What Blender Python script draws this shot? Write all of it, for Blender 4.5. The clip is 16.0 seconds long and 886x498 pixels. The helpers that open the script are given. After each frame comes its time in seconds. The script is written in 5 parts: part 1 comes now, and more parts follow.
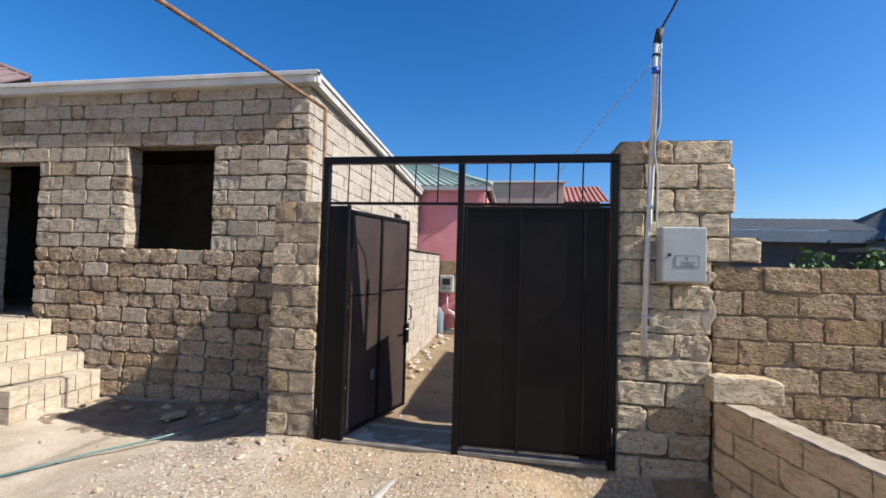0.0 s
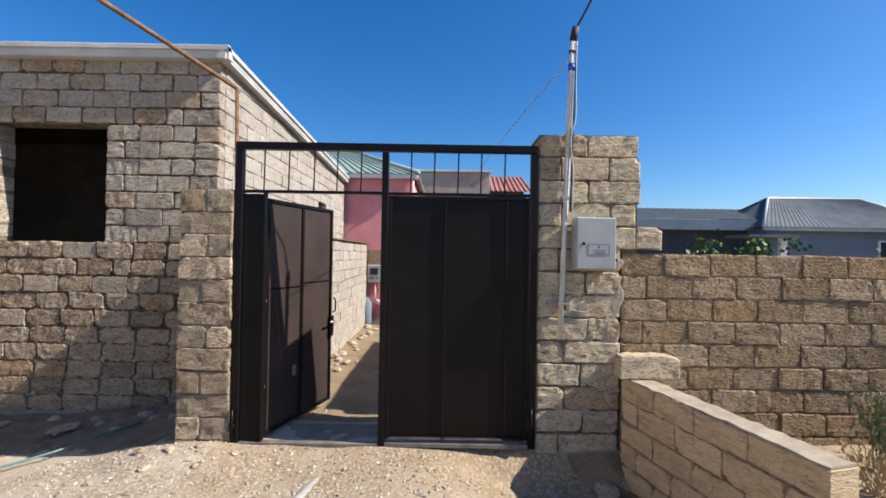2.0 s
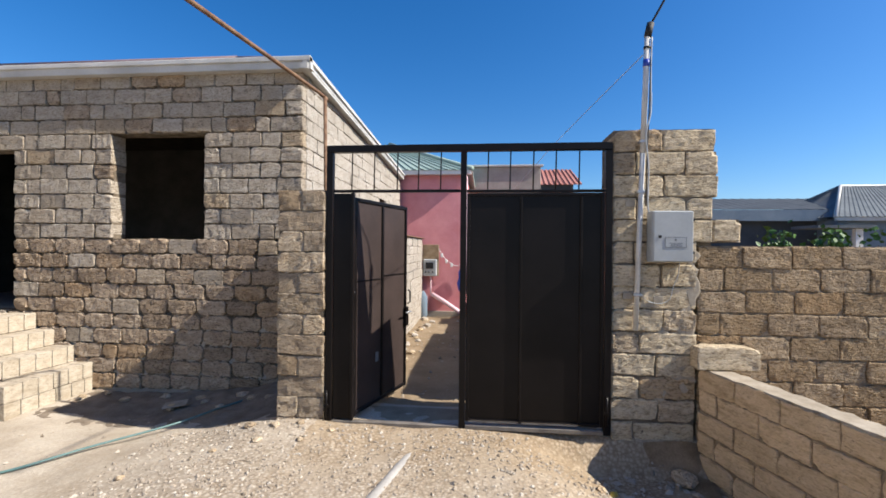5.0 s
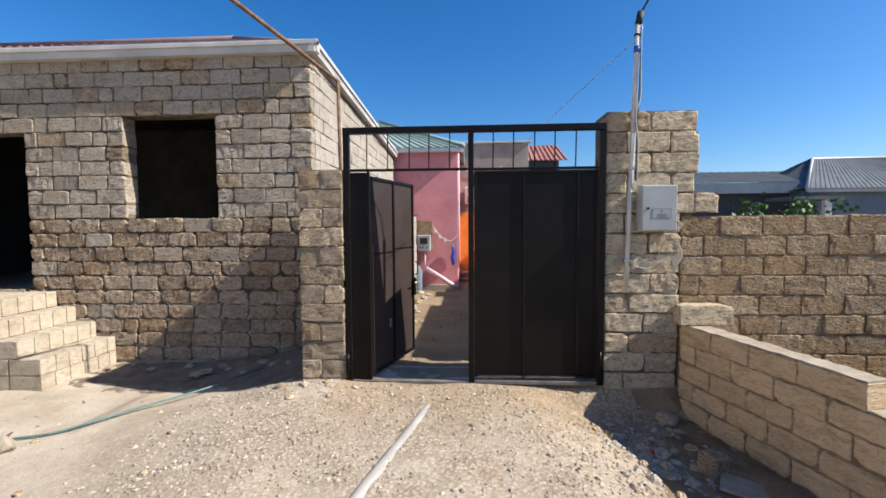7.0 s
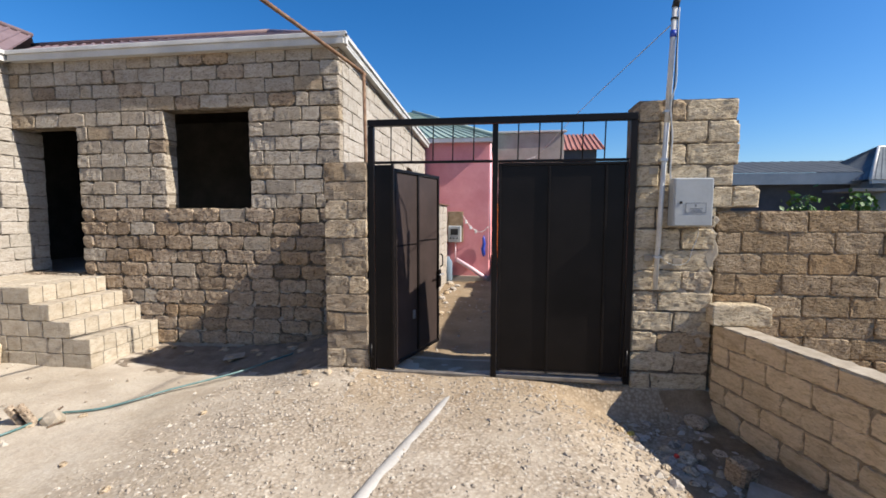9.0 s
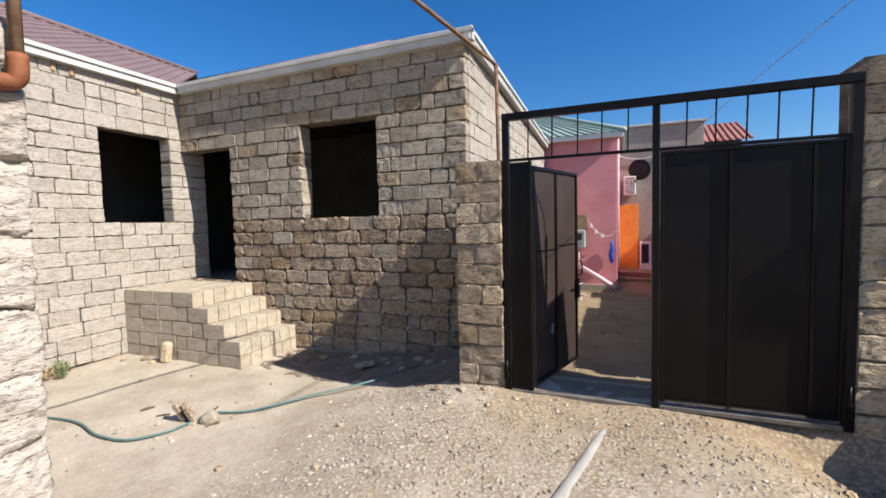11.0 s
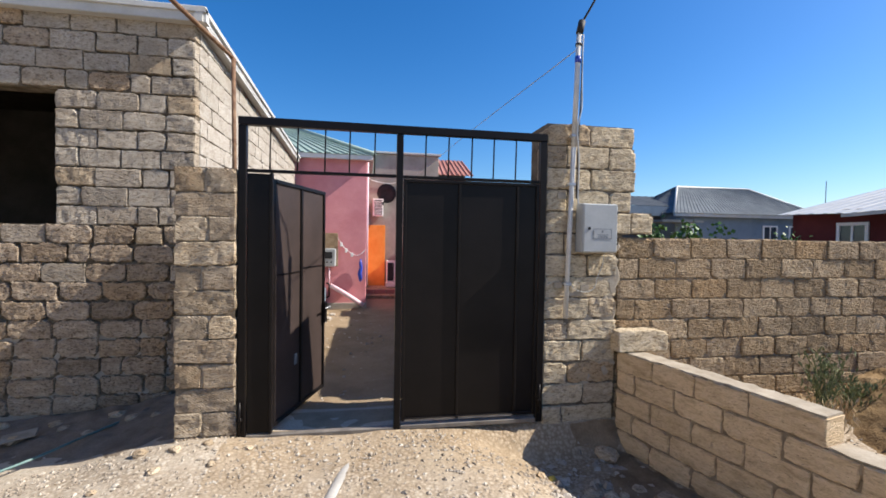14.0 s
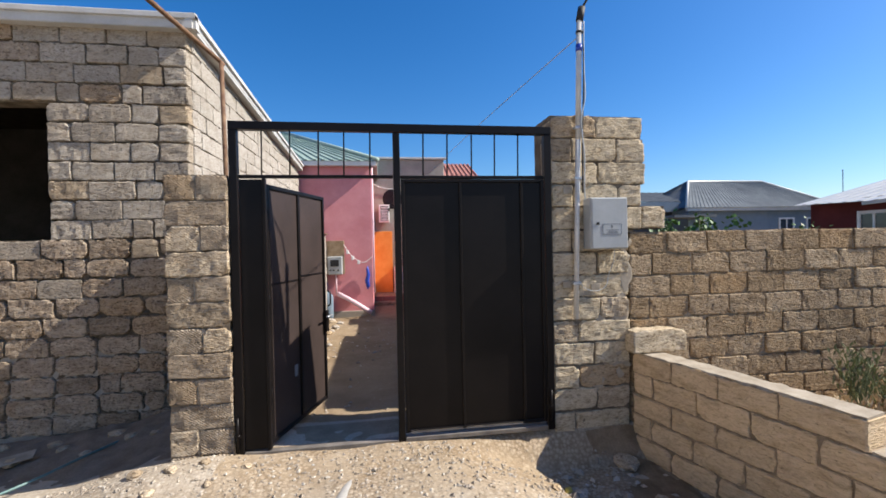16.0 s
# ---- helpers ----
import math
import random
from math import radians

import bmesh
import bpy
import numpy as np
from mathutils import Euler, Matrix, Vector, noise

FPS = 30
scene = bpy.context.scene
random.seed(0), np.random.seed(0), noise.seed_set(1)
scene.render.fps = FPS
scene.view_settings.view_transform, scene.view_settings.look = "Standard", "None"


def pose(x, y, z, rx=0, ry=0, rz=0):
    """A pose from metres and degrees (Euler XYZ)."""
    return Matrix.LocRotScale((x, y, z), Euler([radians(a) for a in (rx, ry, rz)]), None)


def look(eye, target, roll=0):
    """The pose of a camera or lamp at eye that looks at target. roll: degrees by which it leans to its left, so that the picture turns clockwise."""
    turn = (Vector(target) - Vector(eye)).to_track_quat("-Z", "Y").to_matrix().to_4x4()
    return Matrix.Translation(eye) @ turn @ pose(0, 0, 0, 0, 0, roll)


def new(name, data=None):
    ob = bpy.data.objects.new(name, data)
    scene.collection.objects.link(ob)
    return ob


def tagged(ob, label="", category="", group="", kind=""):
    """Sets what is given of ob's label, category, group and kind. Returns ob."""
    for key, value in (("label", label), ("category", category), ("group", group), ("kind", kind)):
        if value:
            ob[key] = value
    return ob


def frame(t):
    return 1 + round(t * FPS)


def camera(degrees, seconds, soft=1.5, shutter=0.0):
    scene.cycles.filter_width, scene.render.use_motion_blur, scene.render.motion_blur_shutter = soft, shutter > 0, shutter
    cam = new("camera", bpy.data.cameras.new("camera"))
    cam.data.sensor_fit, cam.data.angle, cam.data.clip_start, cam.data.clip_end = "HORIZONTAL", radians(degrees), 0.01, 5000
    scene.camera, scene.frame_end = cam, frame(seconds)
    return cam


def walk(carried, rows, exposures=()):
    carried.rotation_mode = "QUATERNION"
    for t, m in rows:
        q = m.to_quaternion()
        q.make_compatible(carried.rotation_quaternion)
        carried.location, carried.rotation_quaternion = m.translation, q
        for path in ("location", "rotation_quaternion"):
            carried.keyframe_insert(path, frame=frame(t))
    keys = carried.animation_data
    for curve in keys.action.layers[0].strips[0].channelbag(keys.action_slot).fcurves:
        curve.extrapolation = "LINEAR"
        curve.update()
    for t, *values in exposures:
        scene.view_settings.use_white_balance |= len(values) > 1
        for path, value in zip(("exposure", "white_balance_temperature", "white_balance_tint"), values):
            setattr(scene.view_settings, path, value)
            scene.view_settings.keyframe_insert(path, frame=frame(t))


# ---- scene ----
cam = camera(90.9, 16.0, soft=1.7)
PATH = [
    (0, (0.867, 0.18, 1.698), (0.548, 2.153, 1.768), 1.6),
    (0.5, (0.883, 0.211, 1.722), (0.597, 2.19, 1.768), 0.8),
    (1, (0.827, 0.189, 1.712), (0.643, 2.18, 1.757), 0.7),
    (1.5, (0.86, 0.193, 1.716), (0.84, 2.193, 1.755), 0.8),
    (2, (0.903, 0.217, 1.715), (0.906, 2.217, 1.739), 0.9),
    (2.5, (0.913, 0.235, 1.69), (0.836, 2.234, 1.711), 1.0),
    (3, (0.879, 0.231, 1.702), (0.754, 2.227, 1.705), 0.8),
    (3.5, (0.771, 0.197, 1.715), (0.61, 2.19, 1.712), 0.6),
    (4, (0.686, 0.179, 1.708), (0.492, 2.169, 1.708), 0.6),
    (6.3, (0.426, -0.345, 1.707), (0.328, 1.653, 1.664), -0.4),
    (6.5, (0.388, -0.374, 1.708), (0.33, 1.624, 1.646), -0.4),
    (7, (0.363, -0.415, 1.676), (0.251, 1.579, 1.567), -0.4),
    (7.5, (0.407, -0.424, 1.684), (0.085, 1.547, 1.575), -1.1),
    (8, (0.469, -0.435, 1.701), (0.036, 1.513, 1.582), -0.9),
    (8.5, (0.502, -0.394, 1.703), (0.147, 1.568, 1.554), -0.4),
    (8.7, (0.5, -0.395, 1.708), (0.229, 1.581, 1.552), 0.1),
    (10.8, (0.148, -0.06, 1.665), (-0.387, 1.864, 1.543), -1.2),
    (11, (0.099, -0.035, 1.671), (-0.642, 1.819, 1.553), -1.4),
    (11.3, (0.02, 0.025, 1.647), (-0.934, 1.779, 1.536), -2.2),
    (11.5, (-0.069, 0.067, 1.654), (-1.108, 1.772, 1.55), -2.2),
    (11.8, (-0.096, 0.11, 1.642), (-1.362, 1.656, 1.564), -2.5),
    (12, (-0.101, 0.121, 1.655), (-1.549, 1.5, 1.598), -2.2),
    (12.3, (-0.047, 0.167, 1.64), (-1.587, 1.443, 1.614), -1.0),
    (12.5, (-0.015, 0.221, 1.645), (-1.445, 1.619, 1.61), 0.0),
    (12.7, (0.034, 0.281, 1.657), (-1.219, 1.839, 1.63), -0.0),
    (13, (0.017, 0.261, 1.682), (-0.833, 2.071, 1.659), 0.6),
    (13.2, (0.033, 0.304, 1.697), (-0.549, 2.217, 1.673), 0.1),
    (13.5, (0.034, 0.268, 1.72), (-0.152, 2.259, 1.676), 0.4),
    (13.8, (0.103, 0.253, 1.72), (0.254, 2.247, 1.664), 1.0),
    (14, (0.131, 0.246, 1.713), (0.474, 2.216, 1.664), 0.9),
    (14.2, (0.184, 0.228, 1.711), (0.683, 2.165, 1.669), 0.6),
    (14.5, (0.256, 0.177, 1.727), (0.935, 2.058, 1.684), -0.2),
    (14.8, (0.31, 0.165, 1.729), (1.108, 1.998, 1.688), -0.5),
    (15, (0.334, 0.141, 1.72), (1.1, 1.988, 1.686), -1.0),
    (15.5, (0.327, 0.197, 1.7), (0.834, 2.132, 1.672), -1.1),
    (16, (0.233, 0.398, 1.683), (0.529, 2.376, 1.657), -1.2),
]
walk(cam, [(t, look(eye, target, roll)) for t, eye, target, roll in PATH], [(0, 0.78), (2, 0.73), (4, 0.78), (8.7, 0.71), (11, 0.65), (11.7, 0.47), (12.1, 0.25), (12.8, 0.22), (13.5, 0.77), (14.5, 0.84), (16, 0.79)])

# ---- world, sun, exposure ----
SUN_EL, SUN_AZ = radians(40.2), radians(97.7)
world = bpy.data.worlds.new("sky")
scene.world = world
world.use_nodes = True
wn, wl = world.node_tree.nodes, world.node_tree.links
wn.clear()
sky = wn.new("ShaderNodeTexSky")
sky.sky_type = "NISHITA"
sky.sun_disc = False
sky.sun_elevation, sky.sun_rotation = SUN_EL, SUN_AZ
sky.air_density, sky.dust_density, sky.ozone_density = 1.0, 0.8, 6.0
bg = wn.new("ShaderNodeBackground")
bg.inputs["Strength"].default_value = 0.096
wout = wn.new("ShaderNodeOutputWorld")
tint = wn.new("ShaderNodeHueSaturation")
tint.inputs["Saturation"].default_value = 1.28
tint.inputs["Hue"].default_value = 0.504
wl.new(sky.outputs[0], tint.inputs["Color"])
wl.new(tint.outputs[0], bg.inputs[0])
wl.new(bg.outputs[0], wout.inputs[0])

sun_data = bpy.data.lights.new("sun", "SUN")
sun_data.energy, sun_data.angle, sun_data.color = 5.2, radians(0.53), (1.0, 0.935, 0.84)
sun = new("sun", sun_data)
sun.matrix_world = look((0, 0, 0), (-math.sin(SUN_AZ) * math.cos(SUN_EL), -math.cos(SUN_AZ) * math.cos(SUN_EL), -math.sin(SUN_EL)))


# ---- materials ----
class Nodes:
    """A node material in the making."""

    def __init__(self, name):
        self.m = bpy.data.materials.new(name)
        self.m.use_nodes = True
        self.n, self.l = self.m.node_tree.nodes, self.m.node_tree.links
        self.n.clear()
        self.b = self.n.new("ShaderNodeBsdfPrincipled")
        self.o = self.n.new("ShaderNodeOutputMaterial")
        self.l.new(self.b.outputs[0], self.o.inputs[0])
        self.geo = None

    def add(self, kind):
        return self.n.new("ShaderNode" + kind)

    def pos(self):
        if self.geo is None:
            self.geo = self.add("NewGeometry")
        return self.geo.outputs["Position"]

    def noise(self, scale, detail=4.0, rough=0.6, vec=None):
        t = self.add("TexNoise")
        t.inputs["Scale"].default_value = scale
        t.inputs["Detail"].default_value = detail
        t.inputs["Roughness"].default_value = rough
        self.l.new(vec if vec is not None else self.pos(), t.inputs["Vector"])
        return t.outputs["Fac"]

    def ramp(self, fac, stops):
        r = self.add("ValToRGB")
        els = r.color_ramp.elements
        while len(els) < len(stops):
            els.new(0.5)
        for e, (p, c) in zip(els, stops):
            e.position = p
            e.color = (*c, 1) if len(c) == 3 else c
        self.l.new(fac, r.inputs[0])
        return r.outputs["Color"]

    def mix(self, fac, a, b, mode="MIX"):
        x = self.add("Mix")
        x.data_type, x.blend_type = "RGBA", mode
        for sock, v in ((x.inputs[0], fac), (x.inputs[6], a), (x.inputs[7], b)):
            if isinstance(v, (int, float)):
                sock.default_value = v
            elif isinstance(v, tuple):
                sock.default_value = (*v, 1)
            else:
                self.l.new(v, sock)
        return x.outputs[2]

    def math(self, op, a, b=0.0):
        x = self.add("Math")
        x.operation = op
        for sock, v in ((x.inputs[0], a), (x.inputs[1], b)):
            if isinstance(v, (int, float)):
                sock.default_value = v
            else:
                self.l.new(v, sock)
        return x.outputs[0]

    def bump(self, height, strength, distance, under=None):
        x = self.add("Bump")
        x.inputs["Strength"].default_value, x.inputs["Distance"].default_value = strength, distance
        self.l.new(height, x.inputs["Height"])
        if under is not None:
            self.l.new(under, x.inputs["Normal"])
        return x.outputs[0]

    def done(self, color, rough=0.9, metal=0.0, normal=None, spec=0.3):
        for key, v in (("Base Color", color), ("Roughness", rough), ("Metallic", metal), ("Specular IOR Level", spec)):
            if isinstance(v, (int, float)):
                self.b.inputs[key].default_value = v
            elif isinstance(v, tuple):
                self.b.inputs[key].default_value = (*v, 1)
            else:
                self.l.new(v, self.b.inputs[key])
        if normal is not None:
            self.l.new(normal, self.b.inputs["Normal"])
        return self.m


EVEN = [(0.0, (0.90, 0.89, 0.87)), (0.5, (1.0, 0.99, 0.98)), (1.0, (1.06, 1.05, 1.04))]
MIXED = [(0.0, (0.72, 0.69, 0.65)), (0.2, (0.95, 0.90, 0.83)), (0.5, (1.02, 1.0, 0.97)), (0.8, (1.10, 1.08, 1.05)), (1.0, (0.98, 0.86, 0.70))]
OCHRE = [(0.0, (0.76, 0.71, 0.64)), (0.3, (1.0, 0.92, 0.80)), (0.5, (0.92, 0.88, 0.83)), (0.75, (1.18, 1.15, 1.09)), (1.0, (1.04, 0.90, 0.72))]


def stone(name, dark, mid, light, pits=0.5, saw=0.0, relief=0.008, tones=MIXED, speckle=0.6, stretch=2.2, mottle=0.7):
    """Shell limestone: tone from block to block, bedding, blotches, shell grain, pits and saw marks."""
    k = Nodes(name)
    rnd = k.add("ObjectInfo").outputs["Random"]
    bed = k.add("Mapping")
    bed.inputs["Scale"].default_value = (1.0, 1.0, stretch)
    k.l.new(k.pos(), bed.inputs["Vector"])
    layer = bed.outputs[0]
    col = k.ramp(k.noise(6.0, 7, 0.7, layer), [(0.28, dark), (0.5, mid), (0.72, light)])
    col = k.mix(1.0, col, k.ramp(rnd, tones), "MULTIPLY")
    shell = k.noise(75.0, 2, 0.55, layer)
    coarse = k.noise(27.0, 3, 0.6, layer)
    col = k.mix(mottle, col, k.ramp(coarse, [(0.34, (0.42, 0.37, 0.31)), (0.44, (0.97, 0.96, 0.95)), (0.70, (1.2, 1.19, 1.17))]), "MULTIPLY")
    pick = k.ramp(k.math("FRACT", k.math("MULTIPLY", rnd, 7.3)), [(0.2, (0.35, 0.35, 0.35)), (0.8, (1, 1, 1))])
    col = k.mix(k.math("MULTIPLY", pick, speckle), col, k.mix(1.0, col, k.ramp(shell, [(0.34, (0.40, 0.35, 0.29)), (0.45, (1, 1, 1)), (0.62, (1.12, 1.11, 1.10)), (0.70, (1.45, 1.44, 1.42))]), "MULTIPLY"))
    vor = k.add("TexVoronoi")
    vor.inputs["Scale"].default_value = 26.0
    k.l.new(layer, vor.inputs["Vector"])
    pit = k.ramp(vor.outputs["Distance"], [(0.10, (0.10, 0.085, 0.07)), (0.30, (1, 1, 1))])
    patch = k.ramp(k.noise(11.0, 4, 0.65, layer), [(0.47, (0, 0, 0)), (0.56, (1, 1, 1))])
    pit = k.mix(patch, (1.0, 1.0, 1.0), pit)
    tiny = k.add("TexVoronoi")
    tiny.inputs["Scale"].default_value = 62.0
    k.l.new(layer, tiny.inputs["Vector"])
    hole = k.ramp(tiny.outputs["Distance"], [(0.12, (0.14, 0.12, 0.10)), (0.30, (1, 1, 1))])
    hole = k.mix(k.ramp(k.noise(17.0, 3, 0.6, layer), [(0.48, (0, 0, 0)), (0.58, (1, 1, 1))]), (1.0, 1.0, 1.0), hole)
    pit = k.mix(1.0, pit, hole, "MULTIPLY")
    col = k.mix(pits, col, k.mix(1.0, col, pit, "MULTIPLY"))
    n = k.bump(shell, 0.8, relief * 0.45)
    n = k.bump(pit, 0.9, relief * 0.8, n)
    n = k.bump(coarse, 1.0, relief * 1.9, n)
    if saw:
        mp = k.add("Mapping")
        mp.inputs["Rotation"].default_value = (0.5, 0.75, 0.75)
        k.l.new(k.pos(), mp.inputs["Vector"])
        w = k.add("TexWave")
        w.inputs["Scale"].default_value, w.inputs["Distortion"].default_value = 22.0, 5.0
        w.inputs["Detail"].default_value = 2.0
        k.l.new(mp.outputs[0], w.inputs["Vector"])
        some = k.ramp(rnd, [(0.45, (0, 0, 0)), (0.5, (1, 1, 1))])
        n = k.bump(k.mix(1.0, w.outputs["Color"], some, "MULTIPLY"), saw, relief * 0.9, n)
    return k.done(col, 0.95, 0.0, n, 0.12)


def plain(name, a, b, rough=0.6, metal=0.0, scale=6.0, grain=60.0, relief=0.001, spec=0.4, amount=0.4):
    """Two tones in patches, fine grain and slight relief."""
    k = Nodes(name)
    col = k.ramp(k.noise(scale, 5, 0.6), [(0.35, a), (0.68, b)])
    g = k.noise(grain, 4, 0.65)
    col = k.mix(amount, col, k.ramp(g, [(0.3, (0.7, 0.7, 0.7)), (0.6, (1.05, 1.05, 1.05))]), "MULTIPLY")
    return k.done(col, rough, metal, k.bump(g, 0.5, relief), spec)


M = {}
M["cream"] = stone("cream_limestone", (0.305, 0.268, 0.226), (0.392, 0.357, 0.312), (0.443, 0.414, 0.372), 0.35, 0.0, 0.007, EVEN, 0.3, 2.6, 0.5)
M["grey"] = stone("grey_limestone", (0.28, 0.24, 0.196), (0.392, 0.35, 0.295), (0.462, 0.421, 0.37), 0.6, 0.8, 0.008)
M["brown"] = stone("brown_shell_stone", (0.23, 0.175, 0.129), (0.369, 0.3, 0.23), (0.469, 0.395, 0.313), 0.9, 0.2, 0.013, MIXED, 0.75)
M["pillar"] = stone("pillar_limestone", (0.312, 0.245, 0.169), (0.445, 0.367, 0.27), (0.519, 0.448, 0.348), 0.7, 0.5, 0.010)
M["boundary"] = stone("boundary_shell_stone", (0.212, 0.158, 0.106), (0.336, 0.264, 0.182), (0.415, 0.339, 0.25), 0.5, 0.1, 0.012, OCHRE, 0.85)
M["yellow"] = stone("sawn_yellow_stone", (0.322, 0.27, 0.20), (0.424, 0.37, 0.293), (0.48, 0.432, 0.357), 0.18, 0.15, 0.005, EVEN, 0.2, 2.2, 0.35)
M["tan"] = stone("sawn_tan_stone", (0.404, 0.293, 0.174), (0.636, 0.487, 0.316), (0.712, 0.567, 0.387), 0.25, 0.1, 0.006, EVEN, 0.2, 3.5, 0.3)
M["near"] = stone("weathered_limestone", (0.336, 0.295, 0.25), (0.409, 0.371, 0.326), (0.445, 0.413, 0.372), 0.55, 0.0, 0.006, EVEN, 0.28, 2.6, 0.36)
M["pale"] = stone("pale_pillar_limestone", (0.36, 0.286, 0.19), (0.5, 0.415, 0.292), (0.57, 0.487, 0.362), 0.4, 0.35, 0.007, EVEN, 0.4)
M["gatestone"] = stone("grooved_gate_stone", (0.23, 0.18, 0.132), (0.355, 0.293, 0.222), (0.45, 0.382, 0.30), 0.55, 0.9, 0.010, MIXED, 0.5, 3.0, 0.6)
M["near_mortar"] = plain("old_pale_mortar", (0.27, 0.24, 0.20), (0.40, 0.36, 0.31), 0.97, 0, 9, 70, 0.006, 0.1)
M["mortar"] = plain("mortar", (0.10, 0.078, 0.055), (0.22, 0.18, 0.135), 0.97, 0, 8, 90, 0.004, 0.1)
M["tan_mortar"] = plain("tan_mortar", (0.20, 0.152, 0.105), (0.34, 0.27, 0.19), 0.97, 0, 8, 90, 0.004, 0.1)
M["cement"] = plain("cement_smear", (0.29, 0.245, 0.185), (0.42, 0.365, 0.29), 0.95, 0, 7, 60, 0.004, 0.1)
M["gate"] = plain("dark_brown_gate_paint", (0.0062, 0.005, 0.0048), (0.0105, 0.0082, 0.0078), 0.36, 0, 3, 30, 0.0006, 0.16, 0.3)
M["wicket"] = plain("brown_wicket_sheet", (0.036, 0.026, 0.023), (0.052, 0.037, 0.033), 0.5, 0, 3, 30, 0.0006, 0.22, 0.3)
M["dustpipe"] = plain("dusty_plastic_pipe", (0.32, 0.305, 0.28), (0.40, 0.38, 0.35), 0.7, 0, 5, 50, 0.001, 0.25, 0.3)
# for the sill rails, and for strips that imitate light under the leaf
M["gate_light"] = plain("dusty_paint_and_light_strip", (0.12, 0.105, 0.09), (0.22, 0.195, 0.165), 0.5, 0, 6, 40, 0.0006, 0.4)
M["fascia"] = plain("off_white_fascia_metal", (0.44, 0.43, 0.405), (0.58, 0.57, 0.54), 0.5, 0, 2, 40, 0.0005, 0.4, 0.2)
M["rust"] = plain("rusty_gas_pipe", (0.11, 0.055, 0.032), (0.25, 0.155, 0.09), 0.75, 0.0, 14, 70, 0.002, 0.3)
M["rust_red"] = plain("red_lead_elbow", (0.17, 0.055, 0.025), (0.27, 0.10, 0.045), 0.7, 0, 14, 70, 0.002, 0.3)
M["pvc"] = plain("grey_plastic_pipe", (0.36, 0.38, 0.39), (0.44, 0.455, 0.46), 0.4, 0, 4, 50, 0.0005, 0.4, 0.25)
M["conduit"] = plain("chalky_white_conduit", (0.50, 0.485, 0.455), (0.62, 0.605, 0.575), 0.5, 0, 6, 50, 0.0006, 0.35, 0.3)
M["galv"] = plain("galvanised_steel", (0.42, 0.43, 0.44), (0.58, 0.59, 0.60), 0.4, 0.6, 8, 50, 0.0005, 0.5, 0.3)
M["boxgrey"] = plain("grey_cabinet_paint", (0.33, 0.345, 0.345), (0.40, 0.415, 0.415), 0.45, 0, 3, 40, 0.0004, 0.4, 0.15)
M["black"] = plain("black_plastic", (0.010, 0.010, 0.011), (0.022, 0.022, 0.023), 0.7, 0, 10, 60, 0.001, 0.4)
M["tar"] = plain("dull_tar", (0.006, 0.006, 0.006), (0.014, 0.013, 0.012), 0.95, 0, 10, 60, 0.003, 0.08)
M["print"] = plain("faded_print", (0.13, 0.14, 0.15), (0.2, 0.21, 0.22), 0.6, 0, 10, 60, 0.0003, 0.2)
M["blue"] = plain("blue_tape", (0.02, 0.05, 0.35), (0.03, 0.08, 0.45), 0.4, 0, 20, 60, 0.0005, 0.4)
M["white"] = plain("white_paint", (0.70, 0.69, 0.66), (0.80, 0.79, 0.77), 0.5, 0, 5, 50, 0.0005, 0.4, 0.2)
M["hose"] = plain("green_garden_hose", (0.06, 0.135, 0.13), (0.12, 0.20, 0.19), 0.45, 0, 10, 60, 0.0005, 0.4)
M["pink"] = plain("pink_render", (0.66, 0.25, 0.265), (0.75, 0.33, 0.345), 0.9, 0, 2.0, 40, 0.003, 0.2)
M["pale_pink"] = plain("pale_pink_render", (0.72, 0.50, 0.55), (0.78, 0.58, 0.63), 0.9, 0, 2.0, 40, 0.002, 0.2)
M["mauve"] = plain("mauve_render", (0.34, 0.20, 0.32), (0.40, 0.25, 0.38), 0.9, 0, 2.0, 40, 0.002, 0.2)
M["greywall"] = plain("grey_render", (0.30, 0.27, 0.23), (0.40, 0.36, 0.31), 0.95, 0, 2.5, 45, 0.004, 0.15)
M["orange"] = plain("orange_door_paint", (0.75, 0.26, 0.04), (0.82, 0.34, 0.07), 0.5, 0, 4, 40, 0.001, 0.3, 0.2)
M["bluewall"] = plain("blue_grey_render", (0.15, 0.20, 0.25), (0.20, 0.25, 0.30), 0.9, 0, 1.5, 30, 0.003, 0.2)
M["redwall"] = plain("dark_red_render", (0.085, 0.02, 0.02), (0.12, 0.03, 0.03), 0.9, 0, 1.5, 30, 0.003, 0.2)
M["yellowwall"] = plain("pale_yellow_render", (0.60, 0.57, 0.42), (0.68, 0.65, 0.50), 0.9, 0, 1.5, 30, 0.003, 0.2)
M["glass"] = plain("dark_window_glass", (0.03, 0.035, 0.045), (0.05, 0.06, 0.07), 0.08, 0, 2, 10, 0.0001, 0.6, 0.1)
M["slab"] = plain("concrete_slab", (0.34, 0.31, 0.26), (0.45, 0.41, 0.35), 0.95, 0, 5, 60, 0.003, 0.1)
M["leaf"] = plain("vine_leaf", (0.03, 0.09, 0.015), (0.08, 0.17, 0.03), 0.55, 0, 9, 40, 0.001, 0.3)
M["weed"] = plain("dusty_weed", (0.12, 0.15, 0.065), (0.24, 0.25, 0.13), 0.8, 0, 9, 40, 0.001, 0.2)
M["straw"] = plain("dry_grass", (0.36, 0.25, 0.13), (0.47, 0.36, 0.22), 0.9, 0, 9, 40, 0.001, 0.2)
M["bark"] = plain("bark", (0.10, 0.07, 0.05), (0.18, 0.13, 0.09), 0.95, 0, 9, 50, 0.004, 0.1)
